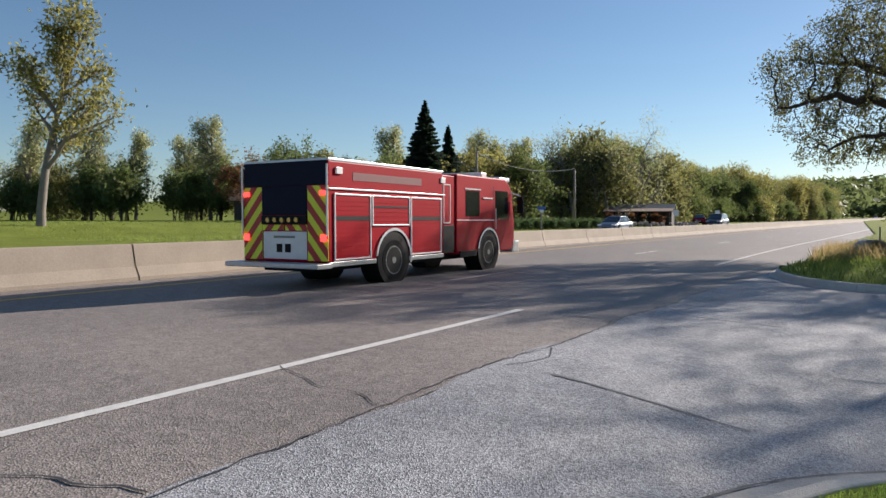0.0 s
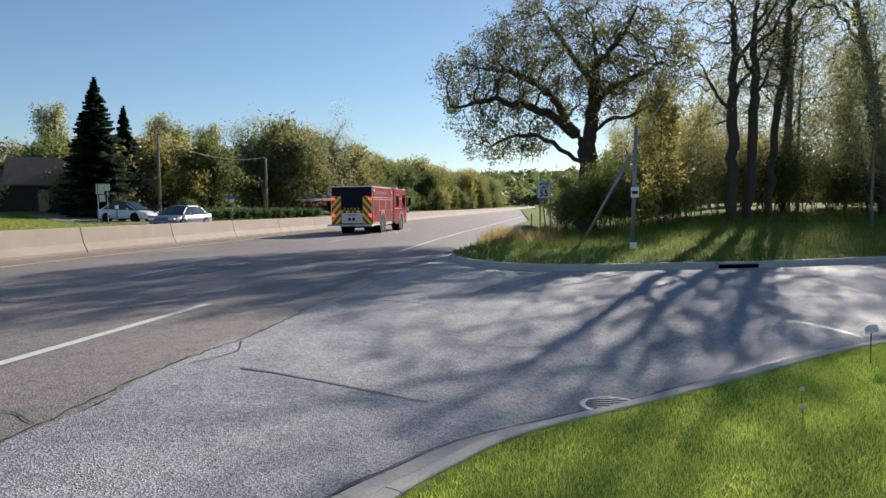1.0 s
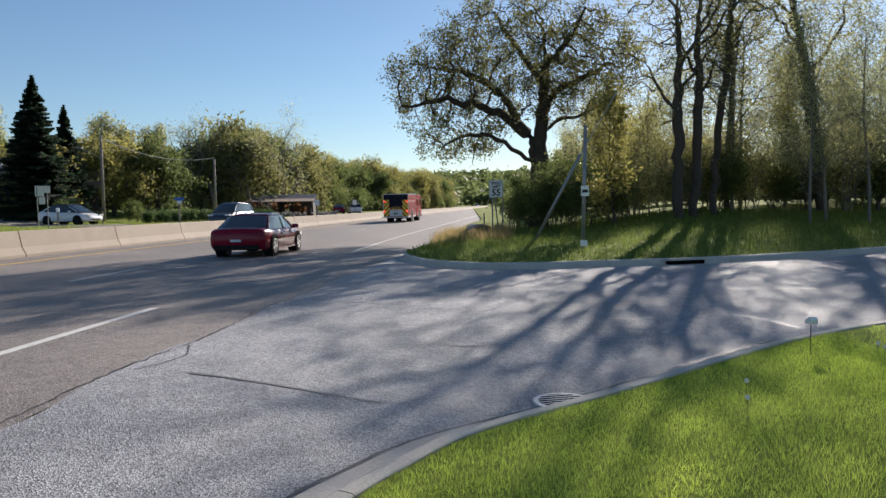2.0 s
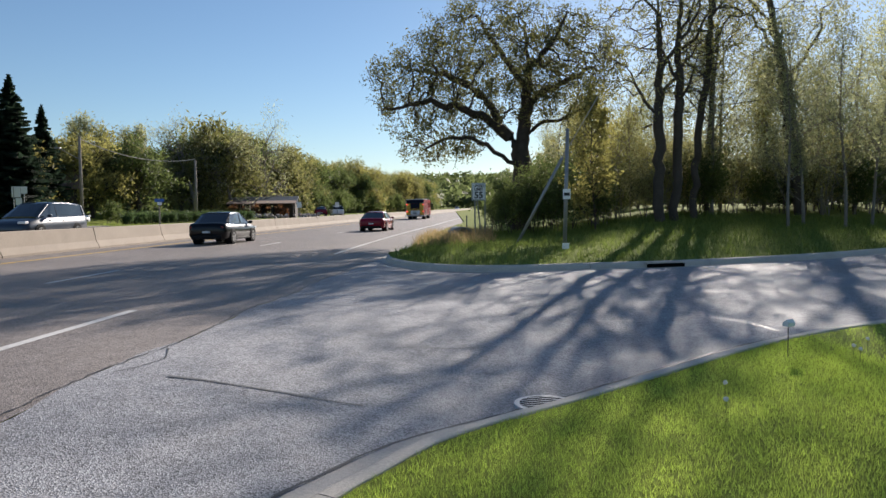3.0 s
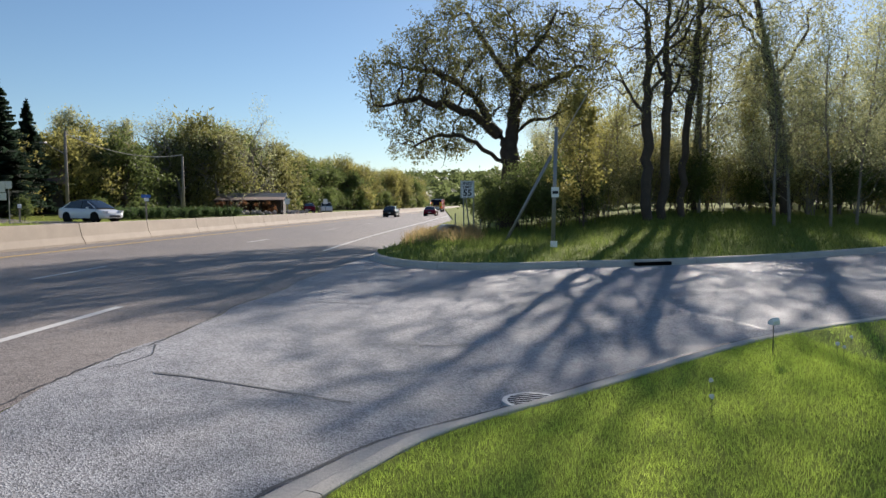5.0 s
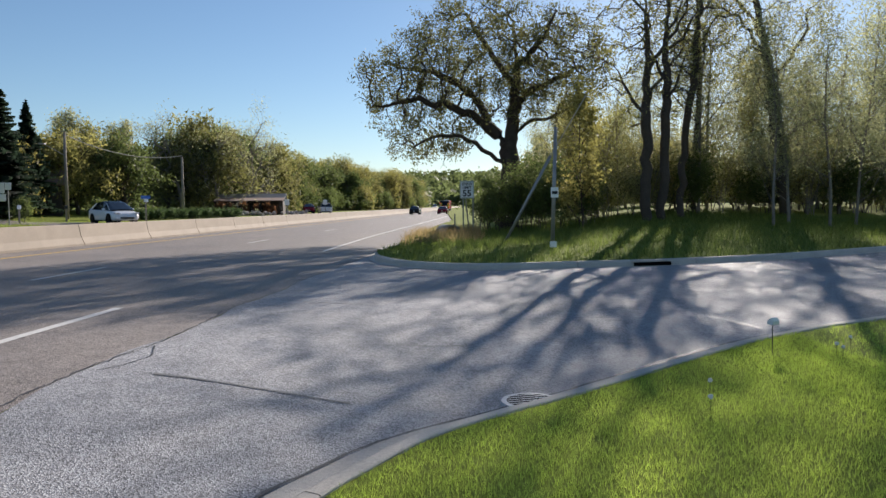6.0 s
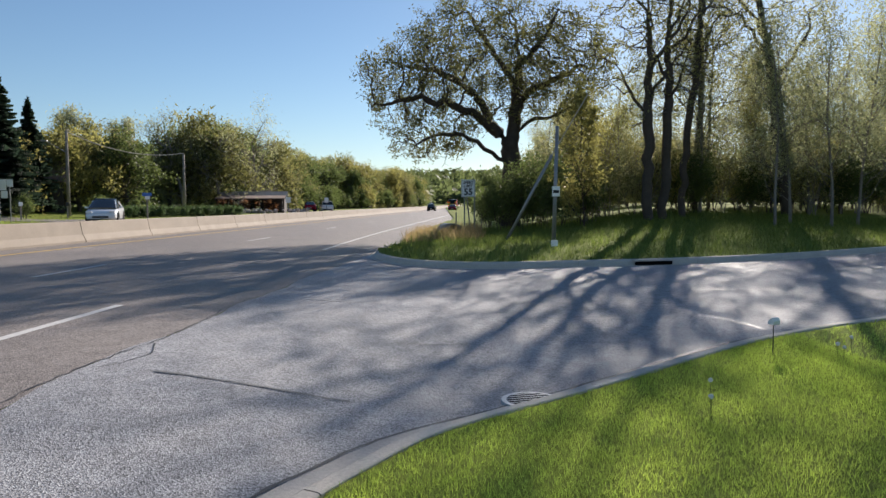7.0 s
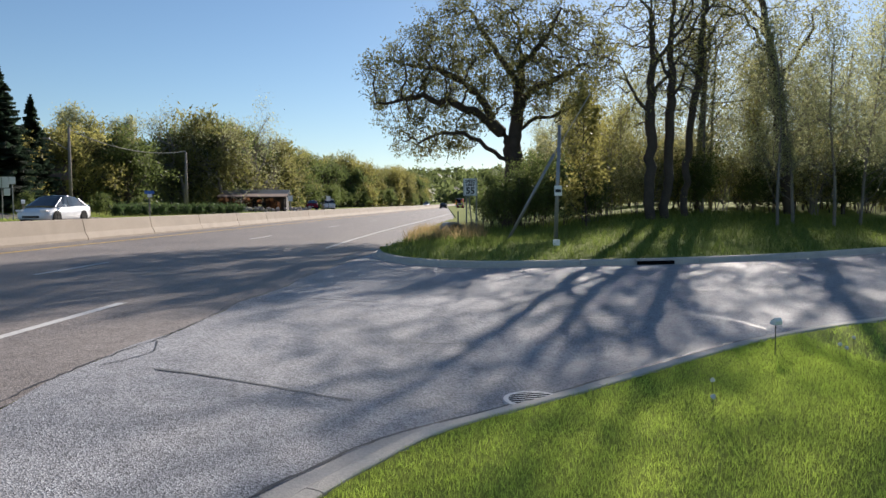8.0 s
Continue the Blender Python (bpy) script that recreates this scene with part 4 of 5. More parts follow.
gp = guyed_pole()
gp.matrix_basis = pose(3.35, 21.0, land_z(3.35, 21.0))
bm = bmesh.new()
a, b = Vector((2.05, 23.2, land_z(2.05, 23.2) - 0.2)), Vector((3.55, 22.6, 3.05))
add_tube(bm, a, b, 0.05, 0.05, 12)
brace = part("guy_guard", bm, STEEL, None, shade=True)
tagged(brace, "slanting grey guy-wire guard tube rising from grass", "guy wire")
bm = bmesh.new()
add_tube(bm, b, (4.6, 22.2, 4.9), 0.02, 0.02, 8)
tagged(part("guy_wire", bm, WIRE, None), "dark stay wire rising toward the trees", "wire")
tagbox = empty("survey_tag")
tagged(tagbox, "small white plastic tag low in the grass", "marker")
part("plate", boxed(-0.09, 0.09, -0.01, 0.01, 0.10, 0.26, 0.006), SIGN_WHITE, tagbox)
part("stake", boxed(-0.012, 0.012, -0.008, 0.008, -0.15, 0.10), POST_GREY, tagbox)
tagbox.matrix_basis = pose(3.0, 18.6, land_z(3.0, 18.6))


def round_grate(x, y):
    """A round cast-iron drain grate with slots."""
    root = empty("drain_grate")
    tagged(root, "round cast-iron storm drain grate with slots", "drain")
    bm = bmesh.new()
    n, z = 32, 0.012
    rings = [[bm.verts.new((r * math.cos(2 * math.pi * k / n), r * math.sin(2 * math.pi * k / n), h)) for k in range(n)] for r, h in ((0.305, -0.02), (0.30, z), (0.25, z), (0.245, -0.06))]
    for q in range(3):
        for k in range(n):
            bm.faces.new((rings[q][k], rings[q][(k + 1) % n], rings[q + 1][(k + 1) % n], rings[q + 1][k]))
    part("rim", bm, GRATE, root)
    for i in range(7):
        u = -0.204 + 0.068 * i
        half = math.sqrt(max(0.01, 0.247 ** 2 - u * u))
        part("bar", boxed(-half, half, u - 0.010, u + 0.010, -0.03, 0.016, 0.002), GRATE, root)
    # flat black disc just under the bar tops, painted as the pit's shade
    bm = bmesh.new()
    bmesh.ops.create_circle(bm, cap_ends=True, radius=0.247, segments=n, matrix=Matrix.Translation((0, 0, 0.0142)))
    part("sump_shade", bm, HOLE_SHADE, root)
    root.matrix_basis = pose(x, y, road_z(x, y) + 0.014, 0, 0, 14)
    root.scale = (0.86, 0.86, 1)
    return root


round_grate(0.79, 6.0)
inlet = empty("kerb_inlet")
tagged(inlet, "dark storm drain opening in the far kerb", "drain")
part("frame", boxed(-0.52, 0.52, -0.16, 0.12, 0.10, 0.146, 0.01), KERB_CONCRETE, inlet)
# a solid black block paints the shade inside the inlet
part("opening", boxed(-0.46, 0.46, -0.172, -0.06, 0.0, 0.095), HOLE_SHADE, inlet)
inlet.matrix_basis = pose(4.95, 16.52, road_z(4.95, 16.5), 0, 0, 15)


def lawn_light():
    """A path light on a thin stake."""
    root = empty("path_marker")
    tagged(root, "small white-capped marker on a black stake", "marker")
    bm = bmesh.new()
    add_tube(bm, (0, 0, -0.1), (0.0, 0, 0.33), 0.005, 0.005, 8)
    part("stake", bm, SIGN_BLACK, root)
    bm = profile_x([(-0.04, 0.32), (0.04, 0.32), (0.035, 0.36), (-0.02, 0.395), (-0.045, 0.36)], -0.04, 0.045, 0.006)
    part("cap", bm, SIGN_WHITE, root)
    return root


ml = lawn_light()
ml.matrix_basis = pose(3.42, 7.15, land_z(3.42, 7.15), 0, 0, 20)
DANDELION = mat("dandelion_seedhead", (0.75, 0.74, 0.70), 0.9, vary=0.15, scale=40)
for k, (x, y) in enumerate(((2.19, 5.61), (4.0, 7.0), (1.98, 5.05), (4.33, 7.33), (3.95, 6.8))):
    root = empty("dandelion")
    tagged(root, "white dandelion seedhead standing in the lawn", "flower", group="dandelions")
    bm = bmesh.new()
    bmesh.ops.create_icosphere(bm, subdivisions=2, radius=0.018, matrix=Matrix.Translation((0, 0, 0.13)))
    for v in bm.verts:
        v.co += (v.co - Vector((0, 0, 0.13))) * 0.25 * math.sin(v.index * 2.3)
    part("seedhead", bm, DANDELION, root)
    part("stalk", tube((0, 0, -0.02), (0, 0, 0.12), 0.003, 0.003, 6), LEAF_GREEN, root)
    root.matrix_basis = pose(x, y, land_z(x, y), 0, 0, 40 * k)


def arrow_sign():
    root = empty("arrow_sign")
    tagged(root, "black sign with a white arrow on a steel post", "sign")
    part("plate", boxed(-0.46, 0.46, -0.006, 0.006, 1.86, 2.20, 0.003), SIGN_BLACK, root)
    bm = bmesh.new()
    vs = [bm.verts.new((x, -0.010, z)) for x, z in ((-0.42, 1.95), (0.20, 1.95), (0.20, 1.89), (0.42, 2.03), (0.20, 2.17), (0.20, 2.11), (-0.42, 2.11))]
    bm.faces.new(vs)
    part("arrow", bm, SIGN_WHITE, root)
    for x0, x1 in ((-0.34, -0.14), (-0.08, 0.14)):
        part("lettering_bar", boxed(x0, x1, -0.015, -0.011, 1.995, 2.065), SIGN_BLACK, root)
    part("post", boxed(-0.035, 0.035, 0.008, 0.05, -0.3, 2.18, 0.004), POST_GREY, root)
    return root


asn = arrow_sign()
asn.matrix_basis = pose(-15.95, 17.5, land_z(-15.95, 17.5) - 0.1, 0, 0, 40)


def utility_pole(x, y, height, arm):
    root = empty("utility_pole")
    tagged(root, "weathered grey wooden utility pole", "utility pole", group="utility poles")
    part("shaft", tube((0, 0, -0.5), (0, 0, height), 0.17, 0.11, 14), WOOD_POLE, root, shade=True)
    if arm:
        bm = bmesh.new()
        add_tube(bm, (0, 0, height - 2.1), (-1.6, -0.4, height - 1.1), 0.035, 0.03, 8)
        part("lamp_arm", bm, STEEL, root)
        part("lamp_head", boxed(-2.05, -1.5, -0.55, -0.3, height - 1.14, height - 1.0, 0.03), STEEL, root)
    else:
        part("service_pipe", tube((-0.22, 0, -0.3), (-0.22, 0, 2.6), 0.05, 0.05, 8), WOOD_POLE, root)
    root.matrix_basis = pose(x, y, land_z(x, y))
    return root


utility_pole(-33.7, 63.6, 7.8, True)
utility_pole(-27.4, 75.0, 6.45, False)
bm = bmesh.new()
prev = None
for k in range(13):
    u = k / 12
    p = Vector((-27.4, 75.0, 7.2)).lerp(Vector((-33.7, 63.7, 8.3)), u) - Vector((0, 0, 0.9 * 4 * u * (1 - u)))
    if prev:
        add_tube(bm, prev, p, 0.045, 0.045, 5)
    prev = p
tagged(part("overhead_cable", bm, WIRE, None), "sagging overhead cable tied to a pole", "cable")


def sign_backs():
    root = empty("sign_pair")
    tagged(root, "pale backs of road signs on steel posts", "sign")
    part("panel", boxed(-0.62, 0.02, -0.01, 0.01, 2.1, 2.85, 0.01), SIGN_BACK, root)
    part("panel", boxed(0.05, 0.50, -0.05, -0.03, 2.35, 2.85, 0.01), SIGN_BACK, root)
    part("panel", boxed(-0.35, 0.1, -0.06, -0.04, 1.55, 2.05, 0.01), SIGN_BACK, root)
    part("post", boxed(-0.52, -0.45, -0.03, 0.03, -0.4, 2.8, 0.004), POST_GREY, root)
    part("post", boxed(0.22, 0.29, -0.03, 0.03, -0.4, 2.8, 0.004), POST_GREY, root)
    return root


sb = sign_backs()
sb.matrix_basis = pose(-28.6, 46.3, land_z(-28.6, 46.3) + 0.1, 0, 0, 20)
sb.scale = (0.82, 0.82, 0.95)
bs = empty("blue_sign")
tagged(bs, "small blue and white roadside sign on a post", "sign")
part("panel", boxed(-0.34, 0.34, -0.01, 0.01, 1.95, 2.2, 0.01), SIGN_BLUE, bs)
part("lower_panel", boxed(-0.14, 0.2, -0.03, -0.015, 1.7, 1.94, 0.01), SIGN_WHITE, bs)
part("post", boxed(-0.06, 0.06, 0.0, 0.08, -0.5, 1.95, 0.01), WOOD_POLE, bs)
bs.matrix_basis = pose(-22.8, 54.5, land_z(-22.8, 54.5) - 0.1, 0, 0, 20)
ws = empty("white_sign")
tagged(ws, "small white roadside sign near parked cars", "sign")
part("panel", boxed(-0.3, 0.3, -0.01, 0.01, 1.5, 2.2, 0.01), SIGN_WHITE, ws)
part("post", boxed(-0.04, 0.04, 0.02, 0.08, -0.5, 2.0, 0.01), POST_GREY, ws)
ws.matrix_basis = pose(-19.2, 88.0, land_z(-19.2, 88.0) - 0.1)
for x, y, w in ((-16.9, 103.0, 0.5),):
    ob = copy_thing(ws, pose(x, y, land_z(x, y)))
for i, (x, y) in enumerate(((-29.5, 55.5), (-30.5, 51.0))):
    mb = empty("mailbox")
    tagged(mb, "dark mailbox on a wooden post", "mailbox", group="mailboxes")
    part("post", boxed(-0.06, 0.06, -0.06, 0.06, -0.4, 1.05, 0.01), WOOD_POLE, mb)
    part("box", profile_x([(-0.25, 1.05), (0.25, 1.05), (0.25, 1.25), (0.1, 1.33), (-0.1, 1.33), (-0.25, 1.25)], -0.12, 0.12, 0.01), SIGN_WHITE if i else SIGN_BLACK, mb)
    mb.matrix_basis = pose(x, y, land_z(x, y), 0, 0, 30)


def gable_block(root, x0, x1, y0, y1, eave, ridge, over=0.45, wall=WALL_DARK, roof=ROOF_BROWN):
    """Walls with gables, and two roof slabs over a ridge along x."""
    ym = (y0 + y1) / 2
    part("wall", profile_x([(y0, -0.6), (y1, -0.6), (y1, eave), (ym, ridge - 0.1), (y0, eave)], x0, x1), wall, root)
    for sgn, ya in ((1, y0), (-1, y1)):
        yo = ya - sgn * over
        zo = eave - over * (ridge - eave) / abs(ym - ya)
        part("roof", profile_x([(yo, zo), (ym, ridge), (ym, ridge + 0.14), (yo, zo + 0.14)], x0 - over, x1 + over), roof, root)


def house():
    root = empty("house")
    tagged(root, "dark wood-sided house with a brown shingle roof", "house")
    gable_block(root, -3.6, 9.0, -3.8, 3.8, 2.7, 5.2)
    gable_block(root, -17, -3.7, -2.5, 3.0, 2.4, 3.9)
    for x in (2.2, 5.4):
        w = part("window", boxed(x, x + 1.2, -3.86, -3.81, 1.0, 2.1), GLASS_DARK, root)
        part("window_frame", boxed(x - 0.06, x + 1.26, -3.84, -3.80, 0.94, 2.16), WALL_DARK, w)
    part("window", boxed(-12, -10.4, -2.56, -2.51, 0.9, 2.0), GLASS_DARK, root)
    part("door", boxed(-1.2, -0.3, -3.86, -3.81, 0.0, 2.05), GLASS_DARK, root)
    for x in (1.0, 3.2, 6.0):
        part("roof_vent", tube((x, -1.4, 4.2), (x, -1.4, 4.75), 0.09, 0.09, 8), SIGN_BACK, root)
    return root


hs = house()
hs.matrix_basis = pose(-45.6, 65.5, land_z(-45.6, 65.5), 0, 0, 32) 


def market_shed():
    root = empty("market_shed")
    tagged(root, "low open roadside stand with a pale metal roof", "shed")
    gable_block(root, -4.2, 4.2, 1.0, 5.5, 1.9, 2.7, 0.3, WALL_DARK, METAL_ROOF)
    part("porch_roof", profile_x([(-1.6, 1.75), (1.2, 2.15), (1.2, 2.25), (-1.6, 1.85)], -4.4, 4.4), ROOF_BROWN, root)
    for x in (-4.1, -1.4, 1.4, 4.1):
        part("porch_post", boxed(x - 0.07, x + 0.07, -1.5, -1.36, -0.3, 1.78, 0.01), WALL_DARK, root)
    return root


ms = market_shed()
ms.matrix_basis = pose(-25.2, 93.0, land_z(-25.2, 93.0) + 0.05, 0, 0, 8)


def rock_bed():
    """Heaped stones and plants before the stand."""
    rng = random.Random(3)
    root = empty("rock_garden")
    tagged(root, "heaped stones of a roadside display bed", "rocks")
    for i in range(60):
        bm = bmesh.new()
        r = rng.uniform(0.15, 0.38)
        bmesh.ops.create_icosphere(bm, subdivisions=1, radius=r)
        for v in bm.verts:
            v.co *= rng.uniform(0.75, 1.2)
        ob = part("stone", bm, GRAVEL, root)
        x, y = rng.uniform(-6.5, 7), rng.gauss(0, 0.9)
        ob.matrix_basis = pose(x, y, r * 0.4 + max(0, 0.5 - abs(y) * 0.4) * rng.random(), rng.uniform(0, 360), 0, 0)
    root.matrix_basis = pose(-23.6, 88.2, land_z(-23.6, 88.2), 0, 0, 8)


rock_bed()
stand_goods = [(-26.5, 90.3, 0.30), (-25.2, 90.5, 0.35), (-23.8, 90.4, 0.28), (-22.6, 90.8, 0.32), (-28.2, 89.5, 0.34), (-21.5, 90.5, 0.26)]
potted = make_tree("potted_plant", 81, 3.2, 0.05, THICKET, 1500, 0.25, 0.12, LEAF_RUST, "reddish potted plant set before the stand", BARK, category="plant")
plant([potted], [(0, x, y, i * 50, s * 1.6) for i, (x, y, s) in enumerate(stand_goods)], "potted plants")
hedge = make_tree("hedge_shrub", 82, 1.5, 0.03, dict(THICKET, stems=6, kids=(6, 3)), 1800, 0.28, 0.09, JUNIPER, "low spreading dark green juniper hedge", BARK, category="shrub")
plant([hedge], [(0, -27.0 + i * 0.32, 58.0 + i * 1.05, i * 70, 0.62) for i in range(17)], "hedge shrubs")

# ---- grass ----
BLADE = leaf_mat("grass_blades", (0.41, 0.53, 0.085), 0.35)
BLADE_VERGE = leaf_mat("verge_grass_blades", (0.22, 0.28, 0.06), 0.2)
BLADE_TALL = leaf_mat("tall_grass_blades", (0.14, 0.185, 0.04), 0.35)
BLADE_DRY = leaf_mat("dry_grass_blades", (0.36, 0.27, 0.13), 0.3)


def blades(name, count, x0, x1, y0, y1, keep, tall, wide, material, label, seed):
    """Single grass blades, each a bent sliver, where keep(x, y) holds."""
    rs = np.random.RandomState(seed)
    verts, faces = [], []
    made = 0
    while made < count:
        x, y = rs.uniform(x0, x1), rs.uniform(y0, y1)
        made += 1
        if not keep(x, y):
            continue
        z = land_z(x, y) - 0.01
        h = tall * rs.uniform(0.5, 1.25)
        a = rs.uniform(0, 2 * math.pi)
        lx, ly = rs.normal(0, 0.35) * h, rs.normal(0, 0.35) * h
        dx, dy = math.cos(a) * wide, math.sin(a) * wide
        q = len(verts)
        verts += [(x - dx, y - dy, z), (x + dx, y + dy, z), (x + lx, y + ly, z + h)]
        faces.append((q, q + 1, q + 2))
    ob = raw(name, verts, faces, material)
    return tagged(ob, label, "grass", kind="stuff")


def on_near_lawn(x, y):
    return near_edge(x - 0.10, y)


def on_bank(x, y):
    return far_edge(x, y - 0.12) and far_edge(x - 0.15, y)


blades("lawn_grass", 150000, -0.9, 4.2, 2.3, 8.2, on_near_lawn, 0.05, 0.0022, BLADE, "short bright green mown lawn grass", 1)
blades("lawn_grass", 50000, 3.0, 11.0, 3.5, 11.0, on_near_lawn, 0.055, 0.004, BLADE, "short bright green mown lawn grass", 2)
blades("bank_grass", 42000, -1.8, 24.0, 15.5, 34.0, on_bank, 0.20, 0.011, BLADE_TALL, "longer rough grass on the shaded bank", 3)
blades("dry_grass", 2600, -1.4, 1.8, 24.0, 36.0, lambda x, y: far_edge(x, y) and x - bend(y) < 1.4, 0.42, 0.012, BLADE_DRY, "tan dry grass tufts by the road's edge", 4)
blades("verge_grass", 16000, -60, -26, 20, 62, lambda x, y: x - bend(y) < -26.5, 0.10, 0.03, BLADE_VERGE, "short lawn grass beyond the barrier", 5)

# ---- vehicles ----
RED_PAINT = mat("fire_engine_red", (0.33, 0.003, 0.012), 0.45, coat=0.03, spec=0.10, vary=0.06, scale=2)
MAROON = mat("maroon_paint", (0.20, 0.003, 0.018), 0.25, coat=0.12, spec=0.25, vary=0.05, scale=2)
BLACK_PAINT = mat("black_paint", (0.004, 0.005, 0.007), 0.25, coat=0.08, spec=0.25, vary=0.05, scale=2)
WHITE_PAINT = mat("white_paint", (0.74, 0.75, 0.76), 0.3, coat=0.8, vary=0.03, scale=2)
SILVER_PAINT = mat("silver_paint", (0.16, 0.18, 0.21), 0.32, 0.4, coat=0.5, vary=0.04, scale=2)
NAVY_PAINT = mat("dark_blue_paint", (0.02, 0.03, 0.05), 0.35, coat=0.4, vary=0.05, scale=2)
CAR_GLASS = mat("car_glass", (0.012, 0.015, 0.018), 0.06, coat=0.5)
TYRE = mat("tyre_rubber", (0.010, 0.010, 0.011), 0.85, spec=0.12, vary=0.2, scale=12)
ALLOY = mat("alloy_rim", (0.62, 0.62, 0.63), 0.3, 0.9, vary=0.08, scale=10)
DARK_TRIM = mat("black_trim", (0.008, 0.008, 0.009), 0.6, spec=0.15)
CHROME = mat("bright_trim", (0.72, 0.72, 0.73), 0.3, 0.25)
TREAD_PLATE = mat("tread_plate", (0.48, 0.49, 0.50), 0.4, 0.8, vary=0.15, scale=30)
CHEVRON_YELLOW = mat("chevron_yellow", (0.72, 0.74, 0.03), 0.45)
CHEVRON_RED = mat("chevron_red", (0.40, 0.018, 0.015), 0.45)
COVER = mat("navy_hose_cover", (0.010, 0.013, 0.026), 0.8, spec=0.15, vary=0.2, scale=3, bump=0.2)
TAIL_OFF = mat("tail_lamp_red", (0.13, 0.003, 0.005), 0.2, coat=0.2)
TAIL_LIT = mat("lit_red_lamp", (1.0, 0.06, 0.05), 0.3, emit=1.3)
WHITE_LAMP = mat("white_scene_lamp", (0.85, 0.82, 0.80), 0.25)
PLATE = mat("plate_white", (0.6, 0.62, 0.64), 0.5)
SILVER_PANEL = mat("brushed_silver_panel", (0.50, 0.52, 0.56), 0.4, 0.5, vary=0.1, scale=5)


def loft(sections):
    """A closed skin through half-sections [(x, z), ...] at each y, mirrored."""
    bm = bmesh.new()
    rings = []
    for y, half in sections:
        ring = [bm.verts.new((x, y, z)) for x, z in half] + [bm.verts.new((-x, y, z)) for x, z in reversed(half) if x > 1e-6]
        rings.append(ring)
    n = len(rings[0])
    for a, b in zip(rings, rings[1:]):
        for k in range(n):
            bm.faces.new((a[k], a[(k + 1) % n], b[(k + 1) % n], b[k]))
    bm.faces.new(rings[0])
    bm.faces.new(rings[-1][::-1])
    bmesh.ops.recalc_face_normals(bm, faces=bm.faces)
    return bm


def wheel(parent, x, y, radius, width, rim, spokes=5):
    """A tyre, its rim and spokes; the wheel turns about its own axis."""
    outer = 1 if x > 0 else -1
    bm = bmesh.new()
    n = 28
    prof = [(-width / 2, radius * 0.66), (-width / 2, radius * 0.93), (-width * 0.36, radius), (width * 0.36, radius), (width / 2, radius * 0.93), (width / 2, radius * 0.66)]
    rings = [[bm.verts.new((ax, r * math.cos(2 * math.pi * k / n), r * math.sin(2 * math.pi * k / n))) for k in range(n)] for ax, r in prof]
    for a, b in zip(rings, rings[1:] + rings[:1]):
        for k in range(n):
            bm.faces.new((a[k], a[(k + 1) % n], b[(k + 1) % n], b[k]))
    bmesh.ops.recalc_face_normals(bm, faces=bm.faces)
    w = part("wheel", bm, TYRE, parent)
    w.matrix_basis = pose(x, y, radius)
    bm = bmesh.new()
    f = outer * width * 0.42
    bmesh.ops.create_cone(bm, cap_ends=True, segments=24, radius1=radius * 0.66, radius2=radius * 0.66, depth=width * 0.5, matrix=pose(f * 0.2, 0, 0, 0, 90, 0))
    part("hub", bm, DARK_TRIM, w)
    bm = bmesh.new()
    for k in range(spokes):
        got = bmesh.ops.create_cube(bm, size=1.0, matrix=pose(0, 0, 0, 360 * k / spokes, 0, 0) @ Matrix.LocRotScale((f, 0, radius * 0.34), None, (0.035, radius * 0.17, radius * 0.62)))
    bmesh.ops.create_cone(bm, cap_ends=True, segments=16, radius1=radius * 0.18, radius2=radius * 0.15, depth=0.05, matrix=pose(f, 0, 0, 0, 90, 0))
    ring = [[bm.verts.new((ax, r * math.cos(2 * math.pi * k / n), r * math.sin(2 * math.pi * k / n))) for k in range(n)] for ax, r in ((f - 0.02 * outer, radius * 0.68), (f + 0.02 * outer, radius * 0.68), (f + 0.02 * outer, radius * 0.60), (f - 0.02 * outer, radius * 0.60))]
    for a, b in zip(ring, ring[1:] + ring[:1]):
        for k in range(n):
            bm.faces.new((a[k], a[(k + 1) % n], b[(k + 1) % n], b[k]))
    part("rim", bm, rim, w)
    return w


SEDAN = dict(body=((-0.5, 0.74, 0.42, 0.74), (-0.488, 0.90, 0.30, 0.90), (-0.44, 0.965, 0.24, 0.955), (-0.30, 1.0, 0.20, 0.93), (0.0, 1.0, 0.18, 0.90), (0.2, 1.0, 0.18, 0.90), (0.30, 0.99, 0.20, 0.87), (0.42, 0.95, 0.22, 0.77), (0.48, 0.86, 0.25, 0.66), (0.5, 0.70, 0.32, 0.55)),
             house=((-0.40, 0.78, 0.97), (-0.26, 0.70, 1.36), (-0.10, 0.71, 1.43), (0.05, 0.70, 1.42), (0.12, 0.69, 1.36), (0.28, 0.76, 0.93)), roof=(-0.245, 0.105))
CROSSOVER = dict(body=((-0.5, 0.74, 0.45, 0.80), (-0.488, 0.90, 0.32, 1.00), (-0.44, 0.965, 0.26, 1.06), (-0.30, 1.0, 0.22, 1.03), (0.0, 1.0, 0.20, 0.98), (0.2, 1.0, 0.20, 0.96), (0.30, 0.99, 0.22, 0.92), (0.42, 0.95, 0.24, 0.80), (0.48, 0.86, 0.27, 0.68), (0.5, 0.70, 0.32, 0.56)),
                 house=((-0.46, 0.74, 1.10), (-0.30, 0.68, 1.48), (-0.10, 0.70, 1.60), (0.03, 0.70, 1.59), (0.12, 0.68, 1.50), (0.32, 0.76, 0.97)), roof=(-0.28, 0.10))
